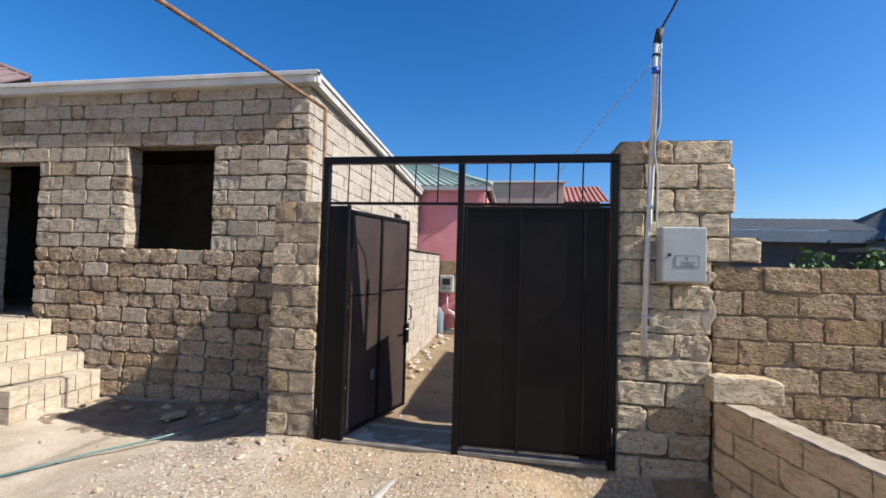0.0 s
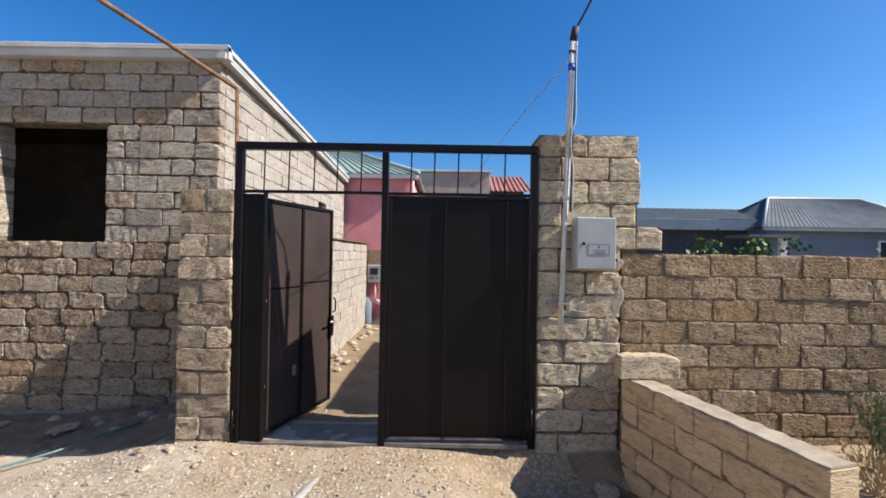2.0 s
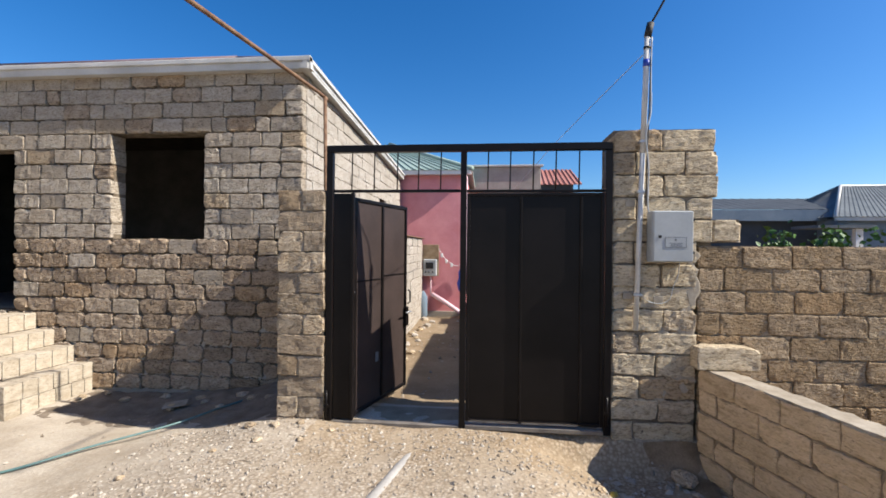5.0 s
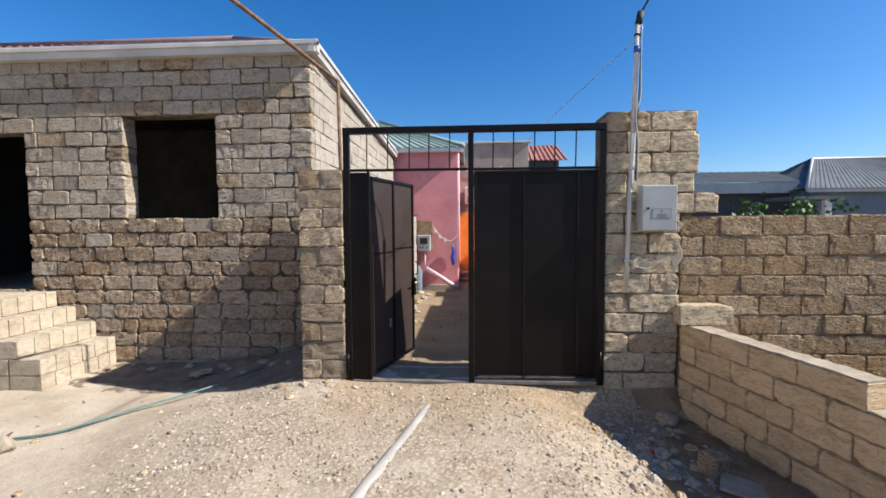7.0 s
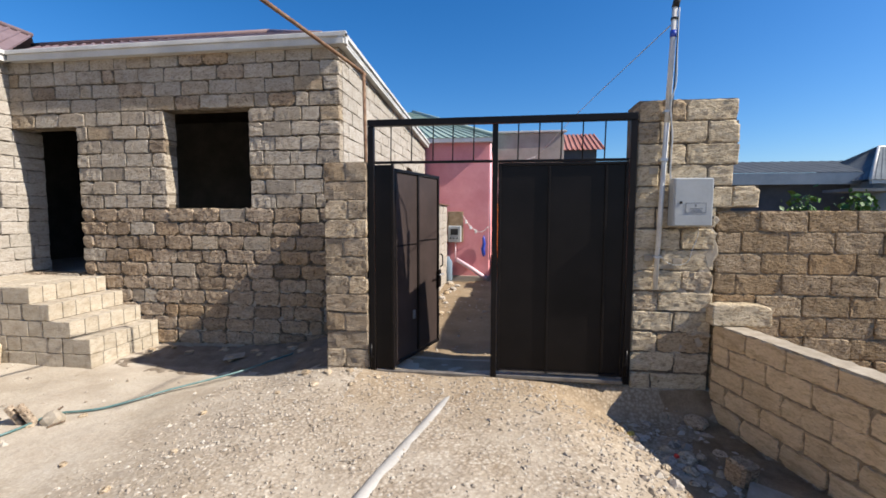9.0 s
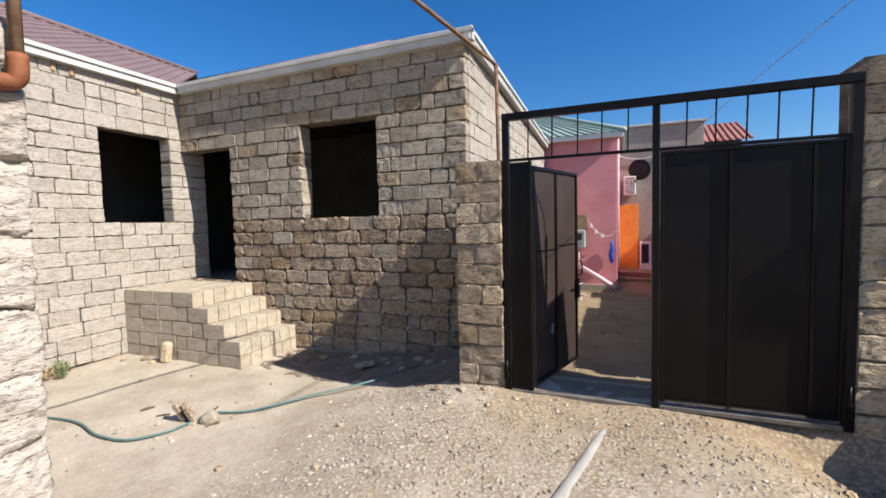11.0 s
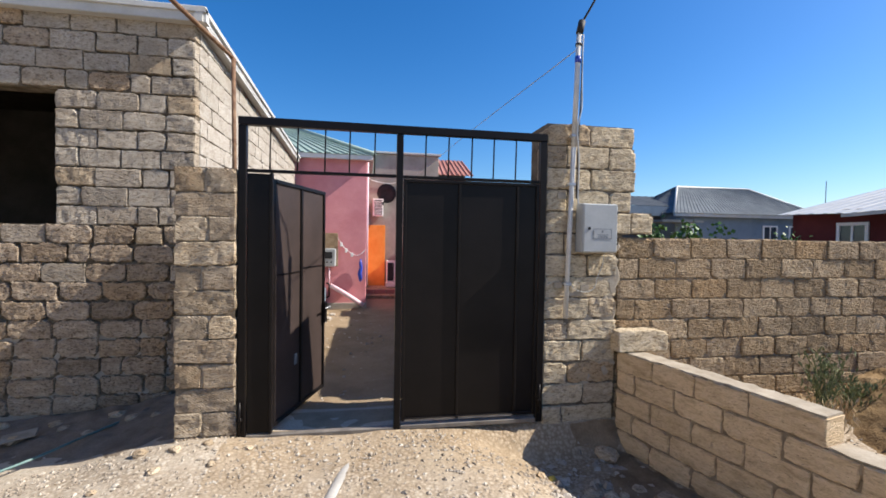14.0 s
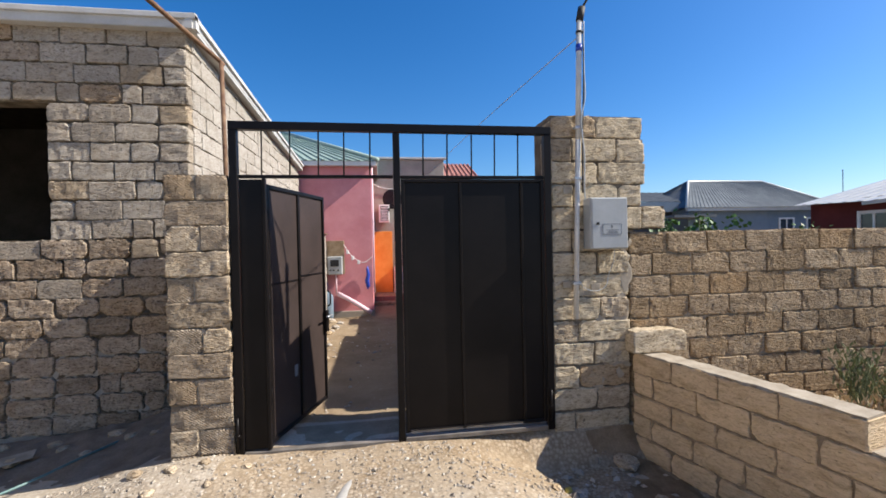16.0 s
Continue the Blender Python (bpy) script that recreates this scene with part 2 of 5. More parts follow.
M["wood"] = plain("weathered_wood", (0.28, 0.19, 0.11), (0.40, 0.29, 0.18), 0.85, 0, 9, 60, 0.003, 0.2)
M["scrap"] = plain("faded_yellow_scrap", (0.42, 0.30, 0.05), (0.52, 0.40, 0.10), 0.6, 0, 20, 60, 0.001, 0.3)
M["red"] = plain("red_wrapper", (0.50, 0.03, 0.03), (0.60, 0.06, 0.05), 0.4, 0, 20, 60, 0.001, 0.4)
# warm dark brown also puts the low wall's shade into the rubble
M["shade_rubble_soil"] = plain("shade_toned_rubble_soil", (0.20, 0.138, 0.082), (0.31, 0.228, 0.146), 0.98, 0, 6, 60, 0.014, 0.08, 0.7)
M["threshold"] = plain("worn_threshold_concrete", (0.23, 0.185, 0.13), (0.33, 0.27, 0.195), 0.95, 0, 5, 60, 0.004, 0.1)
# dark tone stands in for deeper shade by the house front
M["soil"] = plain("shade_toned_soil", (0.17, 0.135, 0.10), (0.27, 0.22, 0.17), 0.98, 0, 5, 70, 0.012, 0.08, 0.7)
# ceiling boards and inner walls: indoor darkness is put into their colour
M["board"] = plain("shade_dark_ceiling_board", (0.04, 0.03, 0.022), (0.07, 0.055, 0.04), 0.9, 0, 5, 50, 0.002, 0.1)
M["inside"] = plain("shade_dark_inner_wall", (0.07, 0.066, 0.06), (0.11, 0.102, 0.092), 0.95, 0, 3, 30, 0.004, 0.1)


def sheet_roof(name, a, b, rough=0.5, metal=0.0, spec=0.4):
    """Painted profiled sheet with dust and streaks."""
    k = Nodes(name)
    col = k.ramp(k.noise(1.2, 6, 0.7), [(0.3, a), (0.7, b)])
    col = k.mix(0.35, col, k.ramp(k.noise(30, 4), [(0.3, (0.75, 0.74, 0.72)), (0.65, (1.1, 1.1, 1.08))]), "MULTIPLY")
    return k.done(col, rough, metal, k.bump(k.noise(40, 3), 0.3, 0.001), spec)


M["roof_mauve"] = sheet_roof("mauve_sheet_roof", (0.15, 0.098, 0.10), (0.22, 0.155, 0.155), 0.6)
M["roof_green"] = sheet_roof("green_sheet_roof", (0.24, 0.33, 0.285), (0.33, 0.41, 0.365), 0.6)
M["roof_grey"] = sheet_roof("grey_asbestos_roof", (0.10, 0.115, 0.13), (0.17, 0.19, 0.205), 0.9, 0.0, 0.15)
M["roof_silver"] = sheet_roof("silver_sheet_roof", (0.40, 0.40, 0.385), (0.52, 0.515, 0.495), 0.42, 0.0)
M["roof_dark"] = sheet_roof("dark_sheet_roof", (0.05, 0.06, 0.075), (0.08, 0.093, 0.11), 0.9, 0.0, 0.1)
M["roof_tile"] = sheet_roof("red_tile_roof", (0.30, 0.115, 0.09), (0.40, 0.185, 0.155), 0.75)


def ground_material():
    """Dusty earth, pale crushed stone on the drive and a damp-free crust by the house."""
    k = Nodes("dusty_gravel_ground")
    earth = k.ramp(k.noise(1.6, 8, 0.65), [(0.3, (0.35, 0.295, 0.232)), (0.52, (0.445, 0.39, 0.318)), (0.72, (0.51, 0.458, 0.385))])
    fine = k.ramp(k.noise(55.0, 5, 0.7), [(0.3, (0.66, 0.62, 0.56)), (0.6, (1.08, 1.07, 1.05))])
    earth = k.mix(0.55, earth, fine, "MULTIPLY")
    v = k.add("TexVoronoi")
    v.inputs["Scale"].default_value = 34.0
    k.l.new(k.pos(), v.inputs["Vector"])
    chips = k.ramp(v.outputs["Color"], [(0.2, (0.36, 0.295, 0.225)), (0.55, (0.44, 0.375, 0.30)), (0.9, (0.53, 0.475, 0.395))])
    edge = k.ramp(v.outputs["Distance"], [(0.25, (1, 1, 1)), (0.62, (0.62, 0.58, 0.52))])
    chips = k.mix(1.0, chips, edge, "MULTIPLY")
    sep = k.add("SeparateXYZ")
    k.l.new(k.pos(), sep.inputs[0])
    wob = k.math("MULTIPLY", k.noise(1.1, 4), 1.6)
    side = k.math("ADD", sep.outputs[0], wob)
    drive = k.ramp(k.math("ADD", k.math("MULTIPLY", side, 0.5), 1.3), [(0.0, (0, 0, 0)), (1.0, (1, 1, 1))])
    back = k.math("LESS_THAN", sep.outputs[1], 4.1)
    amount = k.math("MULTIPLY", k.math("MULTIPLY", drive, back), k.ramp(k.noise(2.3, 5), [(0.35, (0.25, 0.25, 0.25)), (0.6, (0.85, 0.85, 0.85))]))
    # passage lane: browner sand, its colour darkened further to deepen the shade there
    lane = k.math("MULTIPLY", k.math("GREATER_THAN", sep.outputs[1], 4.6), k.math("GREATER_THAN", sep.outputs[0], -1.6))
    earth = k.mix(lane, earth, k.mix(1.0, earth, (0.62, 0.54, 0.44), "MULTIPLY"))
    col = k.mix(amount, earth, chips)
    zone = k.add("MapRange")
    zone.inputs["From Min"].default_value, zone.inputs["From Max"].default_value = 3.35, 4.25
    k.l.new(k.math("ADD", sep.outputs[1], k.math("MULTIPLY", k.noise(2.6, 5), 1.1)), zone.inputs["Value"])
    dirt = k.math("MULTIPLY", k.math("MULTIPLY", zone.outputs[0], back), k.math("GREATER_THAN", sep.outputs[0], -0.95))
    col = k.mix(dirt, col, k.mix(1.0, col, (0.89, 0.82, 0.72), "MULTIPLY"))
    stain = k.ramp(k.noise(0.7, 6, 0.7), [(0.32, (0.80, 0.77, 0.72)), (0.55, (1, 1, 1))])
    col = k.mix(0.8, col, stain, "MULTIPLY")
    n = k.bump(k.noise(55.0, 5, 0.7), 0.6, 0.006)
    n = k.bump(k.math("MULTIPLY", k.math("SUBTRACT", 1.0, v.outputs["Distance"]), amount), 0.6, 0.010, n)
    n = k.bump(k.noise(9.0, 5, 0.6), 0.6, 0.02, n)
    return k.done(col, 0.97, 0.0, n, 0.1)


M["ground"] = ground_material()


def sand_material():
    k = Nodes("heaped_sand")
    col = k.ramp(k.noise(2.5, 6, 0.6), [(0.3, (0.16, 0.10, 0.048)), (0.55, (0.225, 0.148, 0.074)), (0.75, (0.30, 0.206, 0.110))])
    n = k.bump(k.noise(40.0, 4, 0.6), 0.8, 0.012)
    n = k.bump(k.noise(11.0, 4, 0.6), 0.7, 0.03, n)
    return k.done(col, 0.98, 0.0, n, 0.1)


M["sand"] = sand_material()


def chip_material():
    k = Nodes("limestone_chips")
    rnd = k.add("NewGeometry").outputs["Random Per Island"]
    col = k.ramp(rnd, [(0.0, (0.19, 0.155, 0.115)), (0.25, (0.31, 0.26, 0.205)), (0.75, (0.38, 0.33, 0.265)), (1.0, (0.48, 0.435, 0.37))])
    return k.done(col, 0.95, 0.0, k.bump(k.noise(60, 4), 0.6, 0.004), 0.15)


M["chips"] = chip_material()


# ---- building helpers ----
rng = random.Random(7)


def part(name, bm, material, parent=None, label="", smooth=False):
    """Links a bmesh as one mesh object, under a thing if one is given."""
    me = bpy.data.meshes.new(name)
    bm.to_mesh(me)
    bm.free()
    me.materials.append(material)
    if smooth:
        for p in me.polygons:
            p.use_smooth = True
    ob = new(name, me)
    if parent is not None:
        ob.parent = parent
    if label:
        tagged(ob, label)
    return ob


def raw(name, verts, faces, material, parent=None, label="", smooth=False):
    me = bpy.data.meshes.new(name)
    me.from_pydata(verts, [], faces)
    me.materials.append(material)
    if smooth:
        for p in me.polygons:
            p.use_smooth = True
    me.update()
    ob = new(name, me)
    if parent is not None:
        ob.parent = parent
    if label:
        tagged(ob, label)
    return ob


def add_box(bm, x0, x1, y0, y1, z0, z1, m=None, bevel=0.0):
    made = bmesh.ops.create_cube(bm, size=1.0, matrix=Matrix.Translation(((x0 + x1) / 2, (y0 + y1) / 2, (z0 + z1) / 2)) @ Matrix.Diagonal((x1 - x0, y1 - y0, z1 - z0, 1)))
    vs = made["verts"]
    if bevel:
        es = list({e for v in vs for e in v.link_edges})
        r = bmesh.ops.bevel(bm, geom=es, offset=bevel, segments=1, affect="EDGES")
        vs = list({v for f in r["faces"] for v in f.verts} | {v for v in vs if v.is_valid})
    if m is not None:
        bmesh.ops.transform(bm, matrix=m, verts=vs)
    return vs


def box(name, x0, x1, y0, y1, z0, z1, material, parent=None, label="", bevel=0.004, m=None):
    bm = bmesh.new()
    add_box(bm, x0, x1, y0, y1, z0, z1, m, bevel)
    return part(name, bm, material, parent, label)


def group_at(name, x, y, z, label, category, group="", kind=""):
    ob = new(name)
    ob.location = (x, y, z)
    ob.empty_display_size = 0.1
    bpy.context.view_layer.update()
    return tagged(ob, label, category, group, kind)


def under(parent, ob):
    """Hangs ob, built in world places, under parent without moving it."""
    ob.parent = parent
    ob.matrix_parent_inverse = Matrix.Translation(parent.location).inverted()
    return ob


def sweep(points, r, seg=10, radii=None, steps=0):
    """Vertices and faces of a pipe along points, closed at both ends; steps > 0 rounds the line."""
    pts = [Vector(p) for p in points]
    if steps:
        out = []
        for i in range(len(pts) - 1):
            p0, p1, p2, p3 = pts[max(i - 1, 0)], pts[i], pts[i + 1], pts[min(i + 2, len(pts) - 1)]
            for j in range(steps):
                t = j / steps
                out.append(0.5 * (2 * p1 + (p2 - p0) * t + (2 * p0 - 5 * p1 + 4 * p2 - p3) * t * t + (3 * p1 - p0 - 3 * p2 + p3) * t ** 3))
        pts = out + [pts[-1]]
    verts, faces, side = [], [], None
    for i, p in enumerate(pts):
        d = (pts[min(i + 1, len(pts) - 1)] - pts[max(i - 1, 0)]).normalized()
        if side is None:
            side = d.orthogonal().normalized()
        side = (side - d * side.dot(d)).normalized()
        other = d.cross(side)
        rr = radii[i] if radii else r
        for k in range(seg):
            a = 2 * math.pi * k / seg
            verts.append(p + (side * math.cos(a) + other * math.sin(a)) * rr)
    for i in range(len(pts) - 1):
        for k in range(seg):
            a, b = i * seg + k, i * seg + (k + 1) % seg
            faces.append((a, b, b + seg, a + seg))
    faces.append(tuple(range(seg - 1, -1, -1)))
    faces.append(tuple(range(len(verts) - seg, len(verts))))
    return verts, faces


def pipe(name, points, r, material, parent=None, label="", seg=10, steps=0, radii=None):
    v, f = sweep(points, r, seg, radii, steps)
    return raw(name, v, f, material, parent, label, smooth=True)


# ---- stone walls ----
def block_mesh(seed, long=True, rough=1.0, worn=1.0):
    """A rounded, uneven block: unit length along x, unit depth along y from the face, unit height along z."""
    r = random.Random(seed)
    off = Vector((r.uniform(0, 90), r.uniform(0, 90), r.uniform(0, 90)))
    us = [0.0, 0.02, 0.07, 0.15, 0.23, 0.31, 0.39, 0.47, 0.55, 0.63, 0.71, 0.79, 0.87, 0.94, 0.98, 1.0] if long else [0.0, 0.06, 0.2, 0.5, 0.8, 0.94, 1.0]
    ws = [0.0, 0.05, 0.24, 0.42, 0.6, 0.78, 0.95, 1.0]
    sx = 1.0 if long else 2.0
    chips = [(cu, cw, r.uniform(0.5, 1.0)) for cu in (0, 1) for cw in (0, 1) if r.random() < 0.4 * worn]
    nx, nz = len(us), len(ws)
    v, f = [], []
    for j, w in enumerate(ws):
        for i, u in enumerate(us):
            rim = i in (0, nx - 1) or j in (0, nz - 1)
            p = Vector((u * 4 / sx, 0, w * 2)) + off
            y = (0.06 * worn if rim else 0.0) * (0.1 + 1.6 * r.random()) + 0.045 * worn * noise.noise(p * 1.1) + 0.035 * worn * noise.noise(p * 4.1)
            x, z = u - 0.5, w - 0.5
            if i in (0, nx - 1):
                x += 0.020 * sx * worn * (noise.noise(p * 1.9) + r.uniform(-0.3, 0.3)) * rough
            if j in (0, nz - 1):
                z += 0.060 * worn * (noise.noise(p * 1.7) + 0.8 * noise.noise(p * 5.3) + r.uniform(-0.45, 0.45)) * rough
            for cu, cw, s in chips:
                d = max(0.0, 1 - math.hypot((u - cu) * 4 / sx, (w - cw) * 2) / 0.42) * s
                x += (0.5 - cu) * 0.09 * sx * d * worn
                z += (0.5 - cw) * 0.20 * d * worn
                y += 0.16 * d * worn
            v.append((x, y, z))
    for j in range(nz - 1):
        for i in range(nx - 1):
            a = j * nx + i
            f.append((a, a + 1, a + nx + 1, a + nx))
    loop = list(range(nx)) + [j * nx + nx - 1 for j in range(1, nz)] + [(nz - 1) * nx + i for i in range(nx - 2, -1, -1)] + [j * nx for j in range(nz - 2, 0, -1)]
    base = len(v)
    v += [(v[i][0], 1.0, v[i][2]) for i in loop]
    for i in range(len(loop)):
        k = (i + 1) % len(loop)
        f.append((loop[i], base + i, base + k, loop[k]))
    me = bpy.data.meshes.new("stone_block")
    me.from_pydata(v, [], f)
    me.update()
    return me


def block_set(material, seed, worn):
    made = []
    for long in (True, False):
        ms = [block_mesh(seed + i + (50 if long else 0), long, 1.0, worn) for i in range(9)]
        for me in ms:
            me.materials.append(material)
        made.append(ms)
    return made


SETS = {key: block_set(M[key], 100 * i, worn) for i, (key, worn) in enumerate((("cream", 0.7), ("grey", 0.75), ("brown", 1.45), ("pillar", 0.85), ("boundary", 0.95), ("yellow", 0.45), ("tan", 0.75), ("pale", 0.75), ("gatestone", 0.6)))}
SETS["step"] = block_set(M["yellow"], 950, 0.36)


def cut_rows(z0, course, count, length, openings=(), u0=0.0, top=None):
    """Courses as (z0, z1, stretches of wall left between the openings)."""
    rows = []
    for i in range(count):
        a, b = z0 + i * course, z0 + (i + 1) * course
        mid = (a + b) / 2
        spans = [(u0, length)]
        for ou0, ou1, oz0, oz1 in openings:
            if oz0 - 0.02 < mid < oz1 + 0.02:
                spans = [s for p, q in spans for s in ((p, min(q, ou0)), (max(p, ou1), q)) if s[1] - s[0] > 0.03]
        rows.append((a, b, spans))
    return rows


def stone_wall(parent, origin, inward, rows, thick, pick, seed, block=0.385, joint=0.009, depth=0.10, recess=0.015, proud=0.006, window=None, jamb=True, limit=300, bed="mortar", even=False, fill=0.05, breaks=None):
    """Blocks, each an object of its own, set before a recessed mortar core. origin: where u = 0; inward: unit vector into the wall."""
    r = random.Random(seed)
    ix, iy = inward
    ux, uy = iy, -ix
    core_v, core_f, made, rest_v, rest_f = [], [], 0, [], []
    length = max(s[1] for _, _, spans in rows for s in spans)

    def at(u, d, z):
        return (origin[0] + ux * u + ix * d, origin[1] + uy * u + iy * d, z)

    runs = []
    for za, zb, spans in rows:
        if runs and runs[-1][2] == spans:
            runs[-1][1] = zb
        else:
            runs.append([za, zb, spans])
    for za, zb, spans in runs:
        for ua, ub in spans:
            ins = 0.014
            n0 = len(core_v)
            nu, nz = max(1, int((ub - ua) / fill)), max(1, int((zb - za) / (fill * 0.8)))
            for j in range(nz + 1):
                for i in range(nu + 1):
                    u, z = ua + ins + (ub - ua - 2 * ins) * i / nu, za + (zb - za) * j / nz
                    lump = noise.noise(Vector((u * 9.0 + seed, z * 13.0, seed))) + 0.6 * noise.noise(Vector((u * 23.0, z * 31.0 + seed, seed)))
                    core_v.append(at(u, recess * min(1.7, max(0.12, 0.85 + 1.15 * lump)), z))
            row = nu + 1
            core_f += [(n0 + j * row + i, n0 + j * row + i + 1, n0 + (j + 1) * row + i + 1, n0 + (j + 1) * row + i) for j in range(nz) for i in range(nu)]
            rim = [i for i in range(row)] + [j * row + nu for j in range(1, nz + 1)] + [nz * row + i for i in range(nu - 1, -1, -1)] + [j * row for j in range(nz - 1, 0, -1)]
            n1 = len(core_v)
            for k in rim:
                i, j = k % row, k // row
                core_v.append(at(ua + ins + (ub - ua - 2 * ins) * i / nu, thick, za + (zb - za) * j / nz))
            core_f += [(n0 + rim[k], n1 + k, n1 + (k + 1) % len(rim), n0 + rim[(k + 1) % len(rim)]) for k in range(len(rim))]
            core_f.append(tuple(range(n1 + len(rim) - 1, n1 - 1, -1)))
    for ri, (za, zb, spans) in enumerate(rows):
        for ua, ub in spans:
            u = ua
            first = r.uniform(0.45, 0.6) if ri % 2 else r.uniform(0.9, 1.05)
            while u < ub - 0.01:
                w = block * (first if u == ua else r.choice((0.98, 0.99, 1.0, 1.0, 1.01, 1.02) if even else (0.93, 0.97, 1.0, 1.0, 1.03, 1.06, 0.5)))
                if ub - (u + w) < 0.42 * block:
                    w = ub - u if ub - u < 1.25 * block else (ub - u) * r.uniform(0.45, 0.55)
                stop = [b for b in (breaks or {}).get(ri, ()) if b > u + 0.02]
                if stop:
                    w = stop[0] - u if stop[0] - u < 1.6 * block else min(block * r.uniform(0.9, 1.05), stop[0] - u - 0.45 * block)
                elif breaks and ri in breaks and not stop:
                    w = ub - u
                end = u + w
                edge = jamb and (u - ua < 1e-6 or ub - end < 1e-6)
                d = min(thick + 0.004, 0.225) if edge else depth
                key = pick((za + zb) / 2, (u + end) / 2, r)
                gap = joint * (2.1 if key == "brown" else 1.7 if key == "grey" else 1.0)
                wj, hj = w - gap * r.uniform(0.3, 1.8), (zb - za) - gap * r.uniform(0.4, 1.6)
                me = r.choice(SETS[key][0 if w > 0.28 else 1])
                x, y, z = at((u + end) / 2, -r.uniform(0.0, 2 * proud), (za + zb) / 2 + r.uniform(-0.004, 0.004))
                m = Matrix(((ux * wj, ix * d, 0, x), (uy * wj, iy * d, 0, y), (0, 0, hj, z), (0, 0, 0, 1)))
                m = m @ pose(0, 0, 0, 0, r.uniform(-1.0, 1.0), 0)
                if made < limit and (window is None or window[0] <= (u + end) / 2 <= window[1]):
                    ob = new("stone_block", me)
                    ob.matrix_world = m
                    under(parent, ob)
                    made += 1
                else:
                    n0 = len(rest_v)
                    rest_v += [m @ v.co for v in me.vertices]
                    rest_f += [tuple(n0 + i for i in p.vertices) for p in me.polygons]
                u = end
    under(parent, raw("mortar_core", core_v, core_f, M[bed]))
    if rest_v:
        under(parent, tagged(raw("stone_courses", rest_v, rest_f, me.materials[0]), kind="stuff"))
    return parent


# ---- ground ----
def smooth_step(a, b, v):
    t = np.clip((v - a) / (b - a), 0.0, 1.0)
    return t * t * (3 - 2 * t)


def ground_height(x, y):
    """Height of the ground: the drive is highest at the gate, falls to the house steps and behind the gate."""
    x, y = np.asarray(x, float), np.asarray(y, float)
    z = 0.045 + 0 * x
    z = z - 0.15 * smooth_step(-1.3, -2.9, x)
    z = z - 0.06 * smooth_step(3.3, 4.2, y) * smooth_step(-1.4, -2.2, x) * smooth_step(-4.6, -3.4, x)
    z = z - 0.13 * smooth_step(4.2, 6.5, y) * smooth_step(-1.7, -1.2, x)
    z = z + 0.07 * smooth_step(2.5, 3.4, x)
    z = z + 0.075 * np.exp(-((x + 1.2) ** 2 / 0.25 + (y - 3.75) ** 2 / 0.06))
    along = x - (4.0 - np.clip(y, -1.0, 4.0)) * 0.2326
    z = z - 0.29 * smooth_step(0.6, 1.75, along) * smooth_step(2.62, 2.48, along) * smooth_step(4.05, 3.85, y) * smooth_step(-0.6, 0.8, y)
    near = smooth_step(14, 9, np.abs(x)) * smooth_step(-8, -3, y) * smooth_step(16, 12, y)
    wave = 0.012 * np.sin(3.1 * x + 1.7 * y) * np.sin(2.3 * y - 1.1 * x) + 0.006 * np.sin(9.0 * x + 2.0) * np.sin(7.3 * y + 1.0)
    return z + near * wave


def build_ground():
    far = [-3000.0, -1200.0, -500.0, -200.0, -90.0, -45.0, -25.0, -16.0]
    xs = np.array(far + list(np.arange(-11.0, 11.01, 0.08)) + [-v for v in far[::-1]])
    ys = np.array(far[:-1] + [-9.0] + list(np.arange(-4.0, 14.01, 0.08)) + [-v for v in far[::-1]])
    gx, gy = np.meshgrid(xs, ys)
    r = np.random.RandomState(3)
    gz = ground_height(gx, gy) + (r.rand(*gx.shape) - 0.5) * 0.008
    verts = np.stack([gx, gy, gz], -1).reshape(-1, 3)
    nx = len(xs)
    i = (np.arange(len(ys) - 1)[:, None] * nx + np.arange(nx - 1)[None, :]).ravel()
    faces = np.stack([i, i + 1, i + nx + 1, i + nx], -1)
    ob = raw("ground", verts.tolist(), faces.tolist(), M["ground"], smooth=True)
    return tagged(ob, "dusty earth yard with crushed pale limestone on the drive", "ground", kind="structure")


build_ground()

# ---- house: walls ----
HY, WX, SX, TOP, C = 5.07, -6.495, -1.597, 3.86, 0.188


def setting(name, label, category, x=0.0, y=0.0, z=0.0):
    return group_at(name, x, y, z, label, category, kind="structure")


def front_tone(z, u, r):
    if z < 1.75:
        return "brown" if r.random() < 0.86 else "grey"
    return "grey" if r.random() < 0.93 else "brown"


Z0 = TOP - 21 * C
wall_front = setting("wall_house_front", "house front of shell limestone blocks, brown below and grey above, with open joints", "wall")
door_hole = (0.0, 1.045, 0.83, 2.94)
win_a = (2.415, 3.635, 1.753, 3.06)
stone_wall(wall_front, (WX, HY), (0, 1), cut_rows(Z0, C, 21, SX - WX, [door_hole, win_a]), 0.22, front_tone, 11, joint=0.008, recess=0.036)
wall_wing = setting("wall_house_wing", "sunlit wing wall of cream limestone blocks with window holes", "wall")
WING0 = -1.9
win_b = (3.86 - WING0, 4.87 - WING0, 1.75, 3.06)
win_c = (1.95 - WING0, 2.92 - WING0, 1.75, 3.06)
stone_wall(wall_wing, (WX, WING0), (-1, 0), cut_rows(Z0, C, 21, 5.5 - WING0, [win_b, win_c]), 0.22, lambda z, u, r: "cream", 12, joint=0.011, recess=0.026, window=(3.0, 7.4))
wall_side = setting("wall_house_side", "sunlit side wall of cream limestone blocks", "wall")
side_win = (3.75, 4.35, 2.35, 2.75)
side_rows = [(p, q, s if i < 19 else [(0.0, 5.0 if i == 19 else 1.6)]) for i, (p, q, s) in enumerate(cut_rows(Z0, C, 21, 6.0, [side_win]))]
